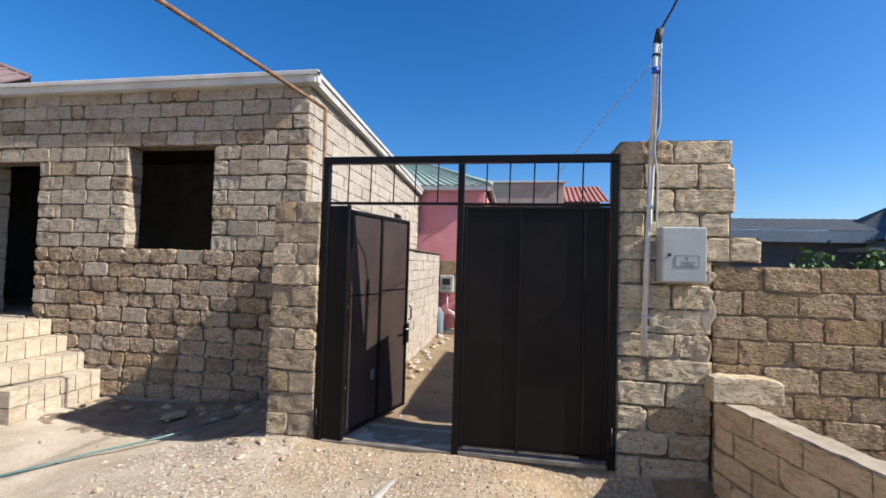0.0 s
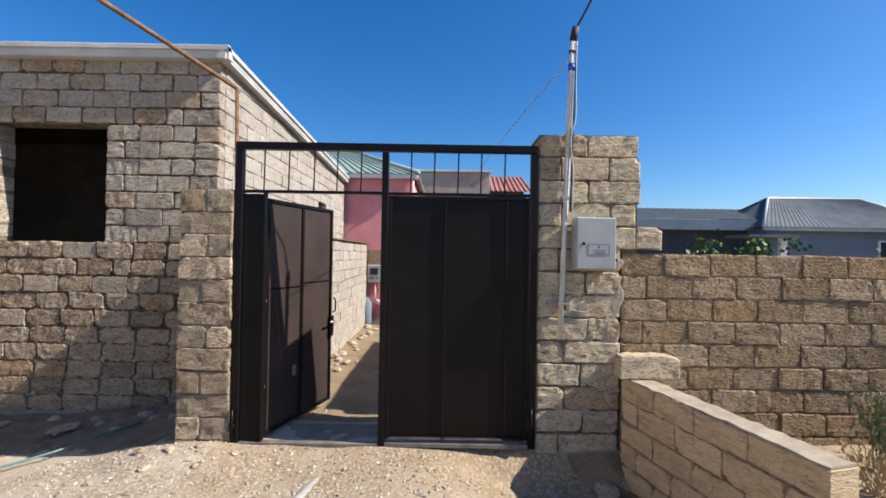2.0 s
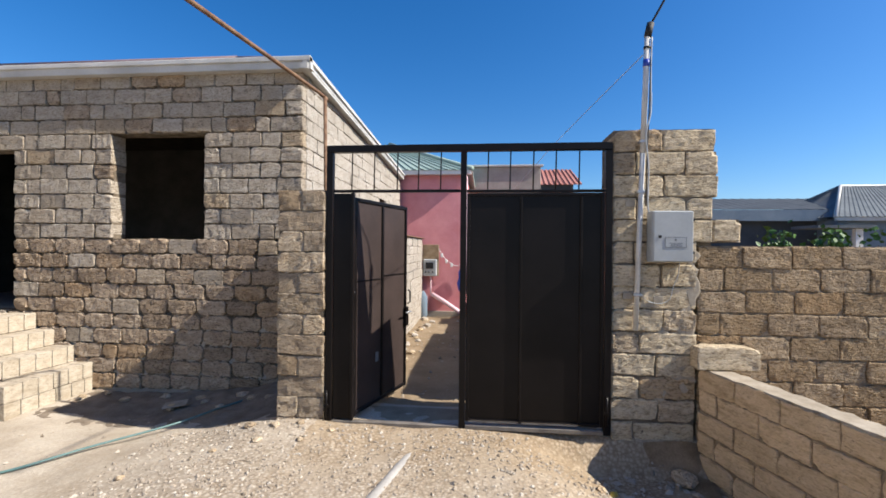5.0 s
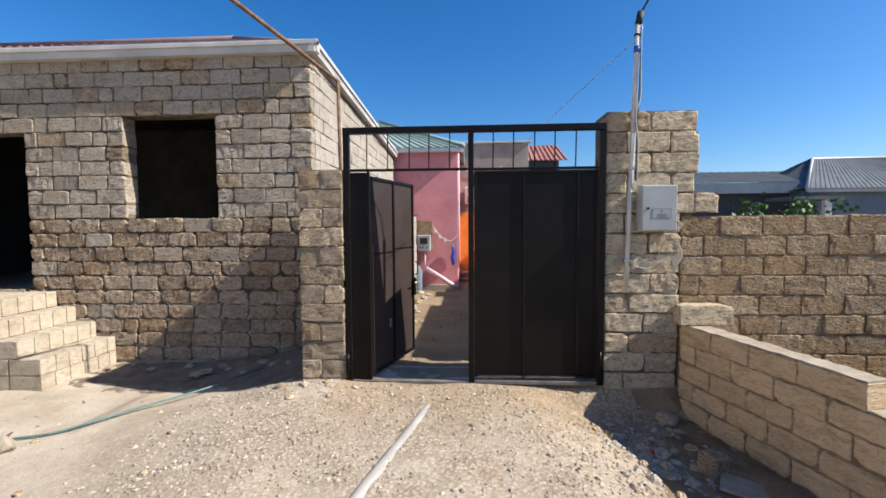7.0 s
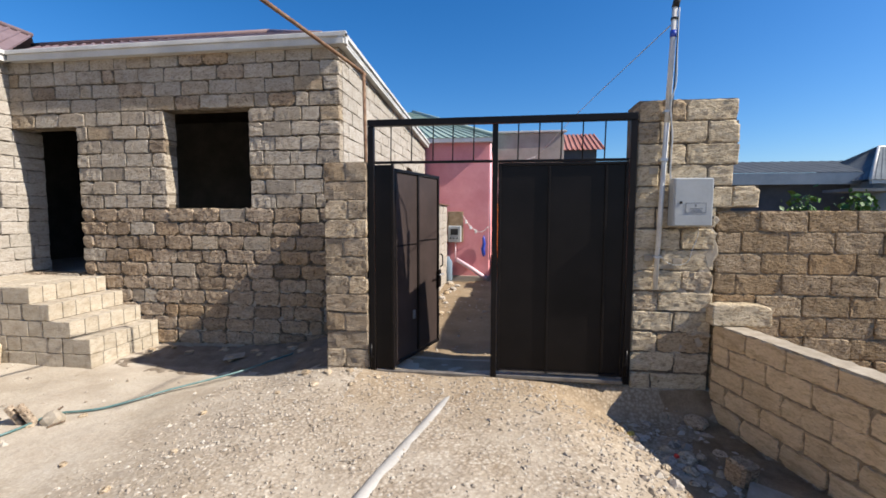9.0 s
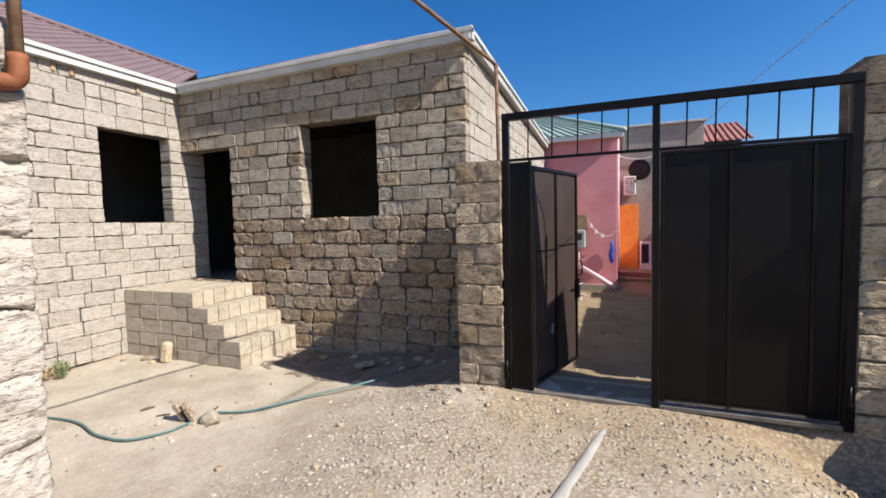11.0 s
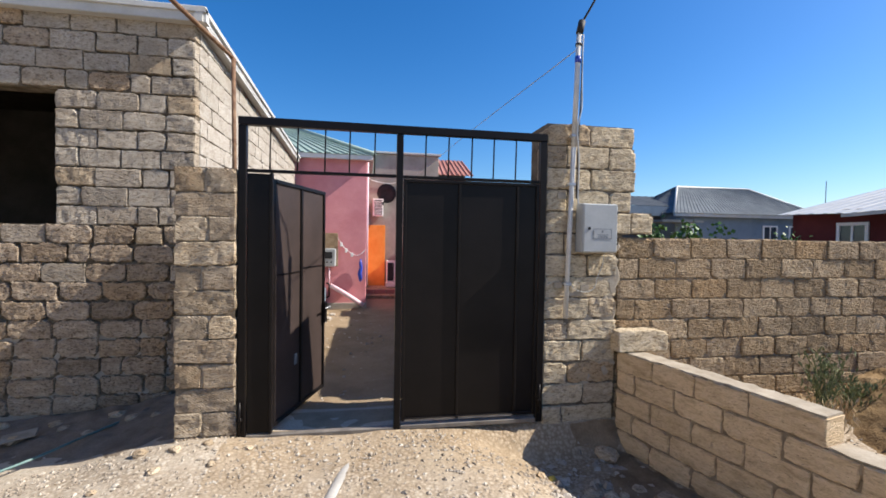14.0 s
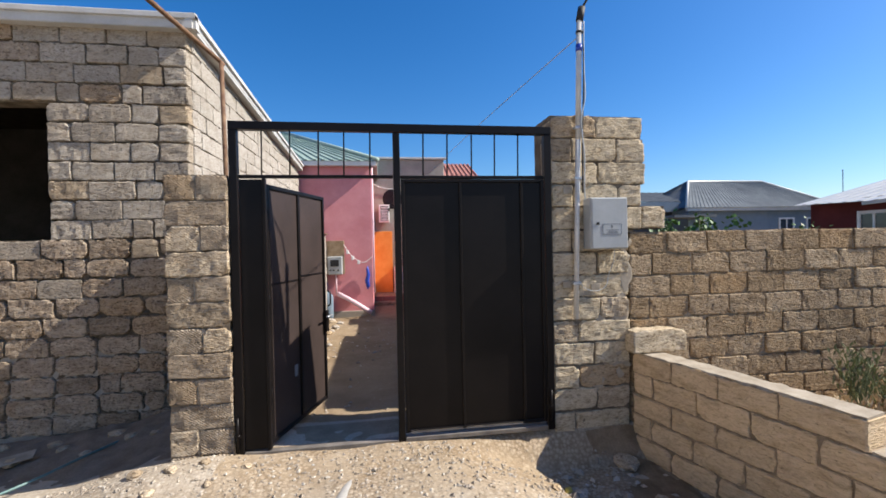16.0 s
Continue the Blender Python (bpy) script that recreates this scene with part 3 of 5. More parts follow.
stone_wall(wall_side, (SX, HY + 0.105), (-1, 0), side_rows, 0.22, lambda z, u, r: "cream", 13, joint=0.010, recess=0.022, window=(0.0, 6.0))

plate = [(x, y, z) for y, z0, z1 in ((HY + 0.11, 3.55, 3.92), (11.15, 3.3, 3.60)) for x, z in ((SX - 0.2, z0), (SX - 0.012, z0), (SX - 0.012, z1), (SX - 0.2, z1))]
under(wall_side, raw("wall_plate", plate, [(0, 1, 2, 3), (7, 6, 5, 4), (0, 4, 5, 1), (1, 5, 6, 2), (2, 6, 7, 3), (3, 7, 4, 0)], M["cement"]))

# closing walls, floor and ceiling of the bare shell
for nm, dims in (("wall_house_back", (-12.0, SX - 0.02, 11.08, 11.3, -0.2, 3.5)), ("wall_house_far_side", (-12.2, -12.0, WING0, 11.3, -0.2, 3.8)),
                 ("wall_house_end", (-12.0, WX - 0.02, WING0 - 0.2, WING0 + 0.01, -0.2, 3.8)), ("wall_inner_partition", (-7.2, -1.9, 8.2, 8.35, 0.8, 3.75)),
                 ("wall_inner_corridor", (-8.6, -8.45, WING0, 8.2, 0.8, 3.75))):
    tagged(box(nm, *dims, M["inside"], bevel=0.0), "bare stone wall that closes the house shell, coloured dark for indoor shade", "wall", kind="structure")
tagged(box("floor_house", -11.98, SX - 0.24, HY + 0.03, 11.06, -0.15, 0.80, M["slab"], bevel=0.0), "raw concrete floor inside the house", "floor", kind="structure")
tagged(box("floor_house_wing", -11.98, WX - 0.24, WING0 + 0.02, HY + 0.026, -0.15, 0.796, M["slab"], bevel=0.0), "raw concrete floor inside the wing", "floor", kind="structure")
tagged(box("door_sill", WX + 0.01, WX + 1.03, HY - 0.005, HY + 0.028, 0.62, 0.803, M["cement"], bevel=0.003), "cement threshold of the doorway", "sill", kind="structure")
# lintels over the openings
for nm, x0, x1, y0, y1, z0 in (("lintel_door", WX + 0.02, WX + 1.03, HY + 0.012, HY + 0.225, 2.94),):
    tagged(box(nm, x0, x1, y0, y1, z0 - 0.012, z0 + 0.05, M["cement"], bevel=0.004), "cement lintel under the stone courses", "lintel", kind="structure")

# ---- house: roof ----
EX, EY, EZ = -1.495, 4.972, 3.955


def ribbed(name, quad, material, parent, pitch=0.19, high=0.022, label=""):
    """A profiled metal sheet over a four-cornered slope: lower left, lower right, upper right, upper left."""
    a, b, c, d = (Vector(p) for p in quad)
    n = (b - a).cross(d - a).normalized()
    w = max((b - a).length, (c - d).length)
    count = max(2, int(w / pitch))
    prof = [(0.0, 0.0), (0.62, 0.0), (0.70, 1.0), (0.92, 1.0), (1.0, 0.0)]
    us = sorted({(i + p) / count for i in range(count) for p, _ in prof})
    verts, faces = [], []
    for u in us:
        k = (u * count) % 1.0
        h = 0.0
        for (p0, h0), (p1, h1) in zip(prof, prof[1:]):
            if p0 - 1e-6 <= k <= p1 + 1e-6:
                h = h0 + (h1 - h0) * (k - p0) / (p1 - p0)
        lo, hi = a.lerp(b, u), d.lerp(c, u)
        verts += [lo + n * h * high, hi + n * h * high, lo - n * 0.01, hi - n * 0.01]
    for i in range(len(us) - 1):
        o = 4 * i
        faces += [(o, o + 4, o + 5, o + 1), (o + 3, o + 7, o + 6, o + 2), (o + 2, o + 6, o + 4, o), (o + 1, o + 5, o + 7, o + 3)]
    return under(parent, raw(name, verts, faces, material, label=label))


roof = setting("roof_house", "hipped roof of ribbed mauve sheet metal over off-white fascia", "roof")
BZ = 3.62
ridge_y, ridge_z, wing_x, wing_z = 7.2, 4.94, -9.1, 5.32
ribbed("roof_sheet", ((-6.4, EY + 0.03, EZ - 0.02), (EX - 0.03, EY + 0.03, EZ - 0.02), (-3.7, ridge_y, ridge_z), (-8.6, ridge_y, ridge_z)), M["roof_mauve"], roof)
ribbed("roof_sheet", ((EX, EY, EZ), (EX, 11.2, BZ), (-3.7, 9.2, 4.9), (-3.7, ridge_y, ridge_z)), M["roof_mauve"], roof)
ribbed("roof_sheet", ((EX, 11.2, BZ), (-12.3, 11.2, BZ), (-9.1, 9.2, 5.0), (-3.7, 9.2, 4.9)), M["roof_mauve"], roof)
ribbed("roof_sheet", ((-3.7, ridge_y, ridge_z), (-3.7, 9.2, 4.9), (-9.1, 9.2, 5.0), (-8.6, ridge_y, ridge_z)), M["roof_mauve"], roof)
ribbed("roof_sheet", ((-6.39, WING0 - 0.1, EZ), (-6.39, EY + 0.02, EZ), (wing_x, 7.6, wing_z), (wing_x, WING0 + 2.0, wing_z)), M["roof_mauve"], roof)
ribbed("roof_sheet", ((-12.3, 11.2, BZ), (-12.3, WING0 - 0.1, EZ), (wing_x, WING0 + 2.0, wing_z), (wing_x, 7.6, wing_z)), M["roof_mauve"], roof)
ribbed("roof_sheet", ((-12.3, WING0 - 0.1, EZ), (-6.39, WING0 - 0.1, EZ), (wing_x + 0.1, WING0 + 2.0, wing_z), (wing_x - 0.1, WING0 + 2.0, wing_z)), M["roof_mauve"], roof)
for pts in (((-3.7, ridge_y, ridge_z + 0.03), (-8.6, ridge_y, ridge_z + 0.03)), ((EX - 0.5, EY + 0.5, EZ + 0.19), (-3.7, ridge_y, ridge_z + 0.02)),
            ((wing_x, WING0 + 2.0, wing_z + 0.03), (wing_x, 7.6, wing_z + 0.03))):
    under(roof, pipe("ridge_cap", pts, 0.05, M["roof_mauve"], seg=8))


def fascia(a, b, out, high=0.135):
    """A boxed eaves board with a small gutter lip, from a to b; out points away from the house."""
    a, b, o = Vector(a), Vector(b), Vector((*out, 0))
    prof = [(-0.10, -high), (0.0, -high), (0.0, -0.05), (0.028, -0.045), (0.028, 0.0), (0.012, 0.012), (-0.04, 0.012)]
    verts = [p + o * d + Vector((0, 0, z)) for p in (a, b) for d, z in prof]
    n = len(prof)
    faces = [(i, (i + 1) % n, (i + 1) % n + n, i + n) for i in range(n)] + [tuple(range(n - 1, -1, -1)), tuple(range(n, 2 * n))]
    ob = raw("fascia", verts, faces, M["fascia"])
    bm = bmesh.new()
    bm.from_mesh(ob.data)
    bmesh.ops.recalc_face_normals(bm, faces=bm.faces)
    bm.to_mesh(ob.data)
    bm.free()
    return under(roof, ob)


under(roof, box("soffit", -6.4, EX - 0.02, EY - 0.005, HY + 0.09, 3.828, 3.838, M["fascia"], bevel=0.0))
under(roof, raw("soffit", [(SX - 0.15, EY + 0.1, 3.84), (EX + 0.0, EY + 0.1, 3.84), (EX + 0.0, 11.15, 3.505), (SX - 0.15, 11.15, 3.505), (SX - 0.15, EY + 0.1, 3.85), (EX, EY + 0.1, 3.85), (EX, 11.15, 3.515), (SX - 0.15, 11.15, 3.515)],
                [(3, 2, 1, 0), (4, 5, 6, 7), (0, 1, 5, 4), (1, 2, 6, 5), (2, 3, 7, 6), (3, 0, 4, 7)], M["fascia"]))
fascia((-6.36, EY, EZ), (EX + 0.028, EY, EZ), (0, -1))
fascia((EX, EY - 0.024, EZ - 0.003), (EX, 11.2, BZ - 0.003), (1, 0))
fascia((-6.39, WING0 - 0.1, EZ), (-6.39, EY + 0.03, EZ), (1, 0))
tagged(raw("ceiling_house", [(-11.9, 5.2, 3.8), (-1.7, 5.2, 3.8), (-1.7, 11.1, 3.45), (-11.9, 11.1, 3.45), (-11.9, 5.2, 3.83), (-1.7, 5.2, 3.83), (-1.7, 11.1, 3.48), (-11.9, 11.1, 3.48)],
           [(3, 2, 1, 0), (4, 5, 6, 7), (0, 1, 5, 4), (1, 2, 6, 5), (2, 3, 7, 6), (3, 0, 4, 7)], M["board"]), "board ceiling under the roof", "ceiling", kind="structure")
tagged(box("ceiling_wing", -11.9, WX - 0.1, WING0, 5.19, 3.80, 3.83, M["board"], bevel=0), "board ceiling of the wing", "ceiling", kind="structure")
# short rafter ends under the wing eaves
for i, y in enumerate((2.75, 3.35, 3.55, 4.4)):
    under(roof, box("rafter_end", WX - 0.02, WX + 0.03, y, y + 0.05, 3.70, 3.83, M["wood"], bevel=0.004))

# ---- steps to the doorway ----
steps = group_at("entrance_steps", -5.3, 4.5, -0.1, "entrance steps of dry-laid sawn yellow limestone blocks", "steps")


def sawn(x0, x1, y0, y1, z0, z1, parent, r):
    """One sawn block between those faces."""
    g = 0.011
    sx, sy, sz = x1 - x0 - g, y1 - y0 - g, z1 - z0 - g * 0.6
    alongy = sy > sx
    me = r.choice(SETS["step"][0 if max(sx, sy) > 0.27 else 1])
    cx, cy, cz = (x0 + x1) / 2, (y0 + y1) / 2, (z0 + z1) / 2
    ob = new("stone_block", me)
    if alongy:
        m = Matrix(((0, -sx, 0, x1 - g / 2), (sy, 0, 0, cy), (0, 0, sz, cz), (0, 0, 0, 1)))
    else:
        m = Matrix(((sx, 0, 0, cx), (0, sy, 0, y0 + g / 2), (0, 0, sz, cz), (0, 0, 0, 1)))
    ob.matrix_world = m
    return under(parent, ob)


def build_steps():
    r = random.Random(21)
    fronts = [-4.31, -4.57, -4.84, -5.1]
    tops = [0.235, 0.435, 0.635, 0.835]
    y0, y1 = 4.03, 5.06
    cores = bmesh.new()
    for i, (fx, tz) in enumerate(zip(fronts, tops)):
        low = -0.12 if i == 0 else tops[i - 1]
        add_box(cores, WX + 0.01, fx - 0.06, y0 + 0.06, y1 - 0.002, low + (0.001 if i else 0), tz - 0.012)
        layers = [(-0.13, 0.05), (0.05, 0.235)] if i == 0 else [(low, tz)]
        for za, zb in layers:
            # row of headers along the tread
            y = y0
            while y < y1 - 0.05:
                w = min(r.uniform(0.165, 0.20), y1 - y)
                if y1 - (y + w) < 0.09:
                    w = y1 - y
                sawn(fx - 0.33, fx, y, y + w, za, zb, steps, r) if y > y0 + 0.01 else sawn(fx - 0.38, fx, y, y + w, za, zb, steps, r)
                y += w
            x = fx - 0.385
            while x > WX + 0.08:
                w = min(r.choice((0.38, 0.36, 0.2)), x - WX)
                if x - w - WX < 0.12:
                    w = x - WX
                sawn(x - w, x, y0 + r.uniform(0, 0.01), y0 + 0.19, za, zb, steps, r)
                x -= w
    under(steps, part("rubble_core", cores, M["mortar"]))
    for i, (x0, x1, y0, y1) in enumerate(((WX + 0.01, -5.95, 4.22, 5.05), (-5.95, -5.48, 4.225, 5.05))):
        under(steps, box("landing_slab", x0, x1 - 0.006, y0, y1, 0.80, 0.832 - 0.003 * i, M["yellow"], bevel=0.006))


build_steps()

# ---- gate pillars and boundary walls ----
left_pillar = group_at("gate_pillar", -1.13, 4.2, 0.0, "square gate pillar of rough limestone blocks beside the house corner", "pillar", "gate pillars")
stone_wall(left_pillar, (-1.36, 3.965), (0, 1), [(-0.1 + 0.1955 * i, -0.1 + 0.1955 * (i + 1), [(0.0, 0.46)]) for i in range(12)], 1.0, lambda z, u, r: "gatestone" if r.random() < 0.75 else "pillar", 31, block=0.44, joint=0.007, recess=0.010, proud=0.007)
for i in (1, 3, 5, 7, 9, 11):
    under(left_pillar, box("mortar_fill", -1.36 + 0.19, -1.36 + 0.27, 3.968, 4.0, -0.1 + 0.1955 * i + 0.006, -0.1 + 0.1955 * (i + 1) - 0.008, M["cement"], bevel=0.006))
right_pillar = group_at("gate_pillar", 2.2, 4.2, 0.0, "tall stepped gate pillar of limestone blocks with cement patches", "pillar", "gate pillars")
RY = 4.025


def right_rows():
    rows, h, z = [], 0.2, -0.22
    while z < 2.77:
        zc = z + h / 2
        end = 0.885 if zc > 2.5 else 0.905 if zc > 2.15 else 0.86 if zc > 1.98 else 1.10 if zc > 1.76 else 0.73
        rows.append((z, z + h, [(0.0, end)]))
        z += h
    return rows


stone_wall(right_pillar, (1.73, RY), (0, 1), right_rows(), 0.40, lambda z, u, r: "pale" if r.random() < (0.85 if z > 1.2 else 0.5) else "pillar", 32, block=0.43, joint=0.012, recess=0.014, proud=0.007, even=True)


def smear(parent, x, y, z, w, h, seed):
    """A thin uneven patch of cement on the face of the stones."""
    r = random.Random(seed)
    n = 18
    verts = [(x + w * 0.5 * math.cos(2 * math.pi * i / n) * r.uniform(0.6, 1.1), y, z + h * 0.5 * math.sin(2 * math.pi * i / n) * r.uniform(0.6, 1.1)) for i in range(n)]
    verts += [(a, y - 0.006, b) for a, b in [(x + (v[0] - x) * 0.86, z + (v[2] - z) * 0.86) for v in verts]]
    faces = [tuple(range(n, 2 * n))] + [(i, (i + 1) % n, (i + 1) % n + n, i + n) for i in range(n)]
    return under(parent, raw("cement_patch", verts, faces, M["cement"], label="grey cement smear"))


for i, (x, z, w, h) in enumerate(((2.42, 1.42, 0.15, 0.46), (2.38, 1.05, 0.18, 0.35), (2.42, 1.66, 0.14, 0.2), (2.36, 0.62, 0.22, 0.4), (2.15, 0.42, 0.16, 0.18), (2.18, 0.95, 0.13, 0.14), (2.05, 1.22, 0.3, 0.07))):
    smear(right_pillar, x, RY + 0.003, z, w, h, 300 + i)

boundary = setting("wall_boundary", "long boundary wall of rough brown shell limestone blocks", "wall")
stone_wall(boundary, (2.47, RY + 0.012), (0, 1), cut_rows(-0.02, 0.1965, 9, 13.0), 0.2, lambda z, u, r: "boundary", 33, block=0.40, joint=0.010, recess=0.014, window=(0, 13), limit=300, jamb=False, even=True, bed="tan_mortar")

# low wall by the drive, in two tiers
low = group_at("low_wall", 2.6, 3.0, 0.0, "low garden wall of sawn limestone blocks with a dusty top", "garden wall")
LD = Vector((0.40, -1.72, 0)).normalized()
LN = (-LD.y, LD.x)
low_rows = [(-0.233 + 0.183 * i, -0.233 + 0.183 * (i + 1), [(0.0, 1.66 if i == 4 else 4.6)]) for i in range(5)]
stone_wall(low, (2.465, 4.0), (-LD.y, LD.x), low_rows, 0.19, lambda z, u, r: "tan", 34, block=0.40, joint=0.015, recess=0.016, proud=0.003, depth=0.185, even=True, bed="tan_mortar")
for u0, u1, z in ((0.0, 1.65, 0.68), (1.67, 4.58, 0.497)):
    bm = bmesh.new()
    add_box(bm, u0, u1, 0.004, 0.186, z - 0.012, z + 0.006)
    bmesh.ops.subdivide_edges(bm, edges=[e for e in bm.edges if e.calc_length() > 1], cuts=24, use_grid_fill=True)
    rr = random.Random(5)
    for v in bm.verts:
        v.co += Vector((0, rr.uniform(-0.012, 0.012), rr.uniform(-0.004, 0.006)))
    bmesh.ops.transform(bm, matrix=Matrix(((LD.x, LN[0], 0, 2.465), (LD.y, LN[1], 0, 4.0), (0, 0, 1, 0), (0, 0, 0, 1))), verts=bm.verts)
    under(low, part("mortar_bed", bm, M["cement"]))
stub = new("loose_stone_block", SETS["pale"][0][3])
stub.matrix_world = Matrix(((0.50, 0, 0, 2.66), (0, 0.14, 0, 3.875), (0, 0, 0.195, 0.789), (0, 0, 0, 1)))
tagged(stub, "single yellow limestone block lying on the low wall", "stone block")

# old wall beside the camera
near = setting("wall_near", "old weathered wall of big pale limestone blocks with wide open joints", "wall")
NX, NY = -1.60, 0.765


def near_block(seed, long):
    """A large eroded block with an uneven face, ragged rim and weathered hollows."""
    r = random.Random(seed)
    nx, nz = (41, 21) if long else (21, 21)
    sx = 1.0 if long else 2.0
    verts, faces = [], []
    off = Vector((r.uniform(0, 50), r.uniform(0, 50), r.uniform(0, 50)))
    for j in range(nz):
        for i in range(nx):
            u, w = i / (nx - 1), j / (nz - 1)
            q = Vector((u * 4 / sx, w * 2, 0)) + off
            rim = 0.045 * (1 + 0.9 * noise.noise(q * 2.2))
            edge = min(u * 2.0 / sx, (1 - u) * 2.0 / sx, w, 1 - w)
            y = 0.085 * max(0.0, 1 - edge / (1.6 * rim)) ** 2 + 0.10 * noise.noise(q * 0.8) + 0.05 * noise.noise(q * 2.7) + 0.03 * noise.noise(q * 7.0)
            hollow = noise.noise(Vector((u * 9 / sx, w * 11, 4)) + off)
            y += 0.30 * max(0.0, hollow - 0.36)
            x, z = u - 0.5, w - 0.5
            fade = max(0.0, 1 - edge / 0.12)
            x += 0.030 * sx * noise.noise(Vector((3, w * 4, 3)) + off) * fade * (abs(x) * 2)
            z += fade * (abs(z) * 2) * (0.085 * noise.noise(Vector((u * 4, 0, 7)) + off) + 0.05 * noise.noise(Vector((u * 14, w * 2, 9)) + off))
            verts.append((x, y, z))
    for j in range(nz - 1):
        for i in range(nx - 1):
            a = j * nx + i
            faces.append((a, a + 1, a + nx + 1, a + nx))
    loop = [i for i in range(nx)] + [j * nx + nx - 1 for j in range(1, nz)] + [(nz - 1) * nx + i for i in range(nx - 2, -1, -1)] + [j * nx for j in range(nz - 2, 0, -1)]
    base = len(verts)
    face = len(faces)
    verts += [(verts[i][0], 1.0, verts[i][2]) for i in loop]
    for i in range(len(loop)):
        k = (i + 1) % len(loop)
        faces.append((loop[i], base + i, base + k, loop[k]))
    me = bpy.data.meshes.new("stone_block")
    me.from_pydata(verts, [], faces)
    me.materials.append(M["near"])
    for i, p in enumerate(me.polygons):
        p.use_smooth = i < face
    return me


SETS["near"] = [[near_block(700 + i, True) for i in range(9)], [near_block(800 + i, False) for i in range(6)]]
near_rows = [(-0.087 + 0.219 * i, -0.087 + 0.219 * (i + 1), [(0.0, 3.4 + NY + 0.008 * math.sin(i * 2.4))]) for i in range(11)]
near_breaks = {2: (3.72,), 3: (3.51, 3.97), 4: (3.53, 3.968), 5: (3.27, 3.724), 6: (3.508, 3.968), 7: (3.22, 3.683), 8: (3.517, 3.983), 9: (3.26, 3.725), 10: (3.548,)}
stone_wall(near, (NX, -3.4), (-1, 0), near_rows, 0.34, lambda z, u, r: "near", 35, block=0.455, joint=0.004, proud=0.008, recess=0.02, depth=0.15, bed="near_mortar", fill=0.03, breaks=near_breaks)


def build_shade_soil(x0, x1, y0, y1, depth_at, label, mat="soil"):
    """Loose soil lying on the ground, its dark tone deepening the shade, thick where depth_at says so."""
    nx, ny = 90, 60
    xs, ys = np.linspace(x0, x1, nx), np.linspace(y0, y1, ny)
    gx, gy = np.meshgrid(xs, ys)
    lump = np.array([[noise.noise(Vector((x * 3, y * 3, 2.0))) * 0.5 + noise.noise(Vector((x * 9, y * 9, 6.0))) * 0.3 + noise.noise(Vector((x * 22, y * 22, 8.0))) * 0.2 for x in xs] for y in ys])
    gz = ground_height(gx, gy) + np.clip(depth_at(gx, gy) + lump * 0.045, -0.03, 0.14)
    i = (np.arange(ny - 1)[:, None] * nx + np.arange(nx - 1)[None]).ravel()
    ob = raw("shade_soil_bank", np.stack([gx, gy, gz], -1).reshape(-1, 3).tolist(), np.stack([i, i + 1, i + nx + 1, i + nx], -1).tolist(), M[mat], smooth=True)
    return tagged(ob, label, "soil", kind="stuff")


# outline follows the pillar's shadow edge, so the dark soil deepens that shade
build_shade_soil(-4.25, -1.38, 3.9, 5.06, lambda x, y: 0.03 + np.minimum((y - 4.2 - 0.14 * (-0.9 - x) - 0.07 * np.sin(x * 2.3 + 0.7)) * 0.11, (x + 3.75) * 0.06), "loose soil along the foot of the house front, coloured dark to deepen its shade")
# rubble soil whose tone also darkens the shade of the low wall
build_shade_soil(1.3, 2.95, 0.6, 4.0, lambda x, y: np.minimum(np.minimum((x - 1.9 + 0.2 * smooth_step(2.6, 1.2, y) + 0.15 * np.sin(y * 3.1)) * 0.12, (y - 0.9) * 0.05), (2.465 + (4.0 - y) * 0.2326 + 0.05 - x) * 0.3 + 0.02) * 0.6 - 0.006, "brown loose soil and rubble along the foot of the low wall, toned to darken its shade", "shade_rubble_soil")


# ---- gate ----
GY = 4.01
gate = group_at("yard_gate", 0.4, GY, 0.05, "dark brown steel double gate with an open wicket", "gate")


def gpart(name, x0, x1, y0, y1, z0, z1, mat="gate", label="", bevel=0.004):
    return under(gate, box(name, x0, x1, GY + y0, GY + y1, z0, z1, M[mat], label=label, bevel=bevel))


gpart("post", -0.894, -0.832, -0.03, 0.03, 0.03, 2.60)
gpart("post", 1.663, 1.725, -0.03, 0.03, 0.05, 2.60)
gpart("post", 0.372, 0.428, -0.03, 0.03, 0.05, 2.592)
gpart("top_rail", -0.894, 1.725, -0.034, 0.03, 2.60, 2.665)
gpart("middle_rail", -0.828, 0.37, -0.02, 0.02, 2.225, 2.25)
gpart("middle_rail", 0.43, 1.66, -0.02, 0.02, 2.222, 2.247)
gpart("sill_rail", -0.83, 0.37, -0.03, 0.03, 0.035, 0.075, "gate_light")
gpart("sill_rail", 0.43, 1.66, -0.03, 0.03, 0.05, 0.088, "gate_light")
for x in (-0.658, -0.444, -0.224, -0.024, 0.184, 0.619, 0.821, 1.029, 1.229, 1.435):
    under(gate, pipe("bar", ((x, GY, 2.235), (x + 0.006, GY, 2.61)), 0.0065, M["gate"], seg=6))
# narrow fixed panel and hinge post
gpart("fixed_panel", -0.828, -0.655, -0.008, 0.004, 0.085, 2.215)
gpart("panel_stile", -0.655, -0.628, -0.026, 0.026, 0.08, 2.222)
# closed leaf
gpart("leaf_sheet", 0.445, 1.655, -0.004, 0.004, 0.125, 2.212)
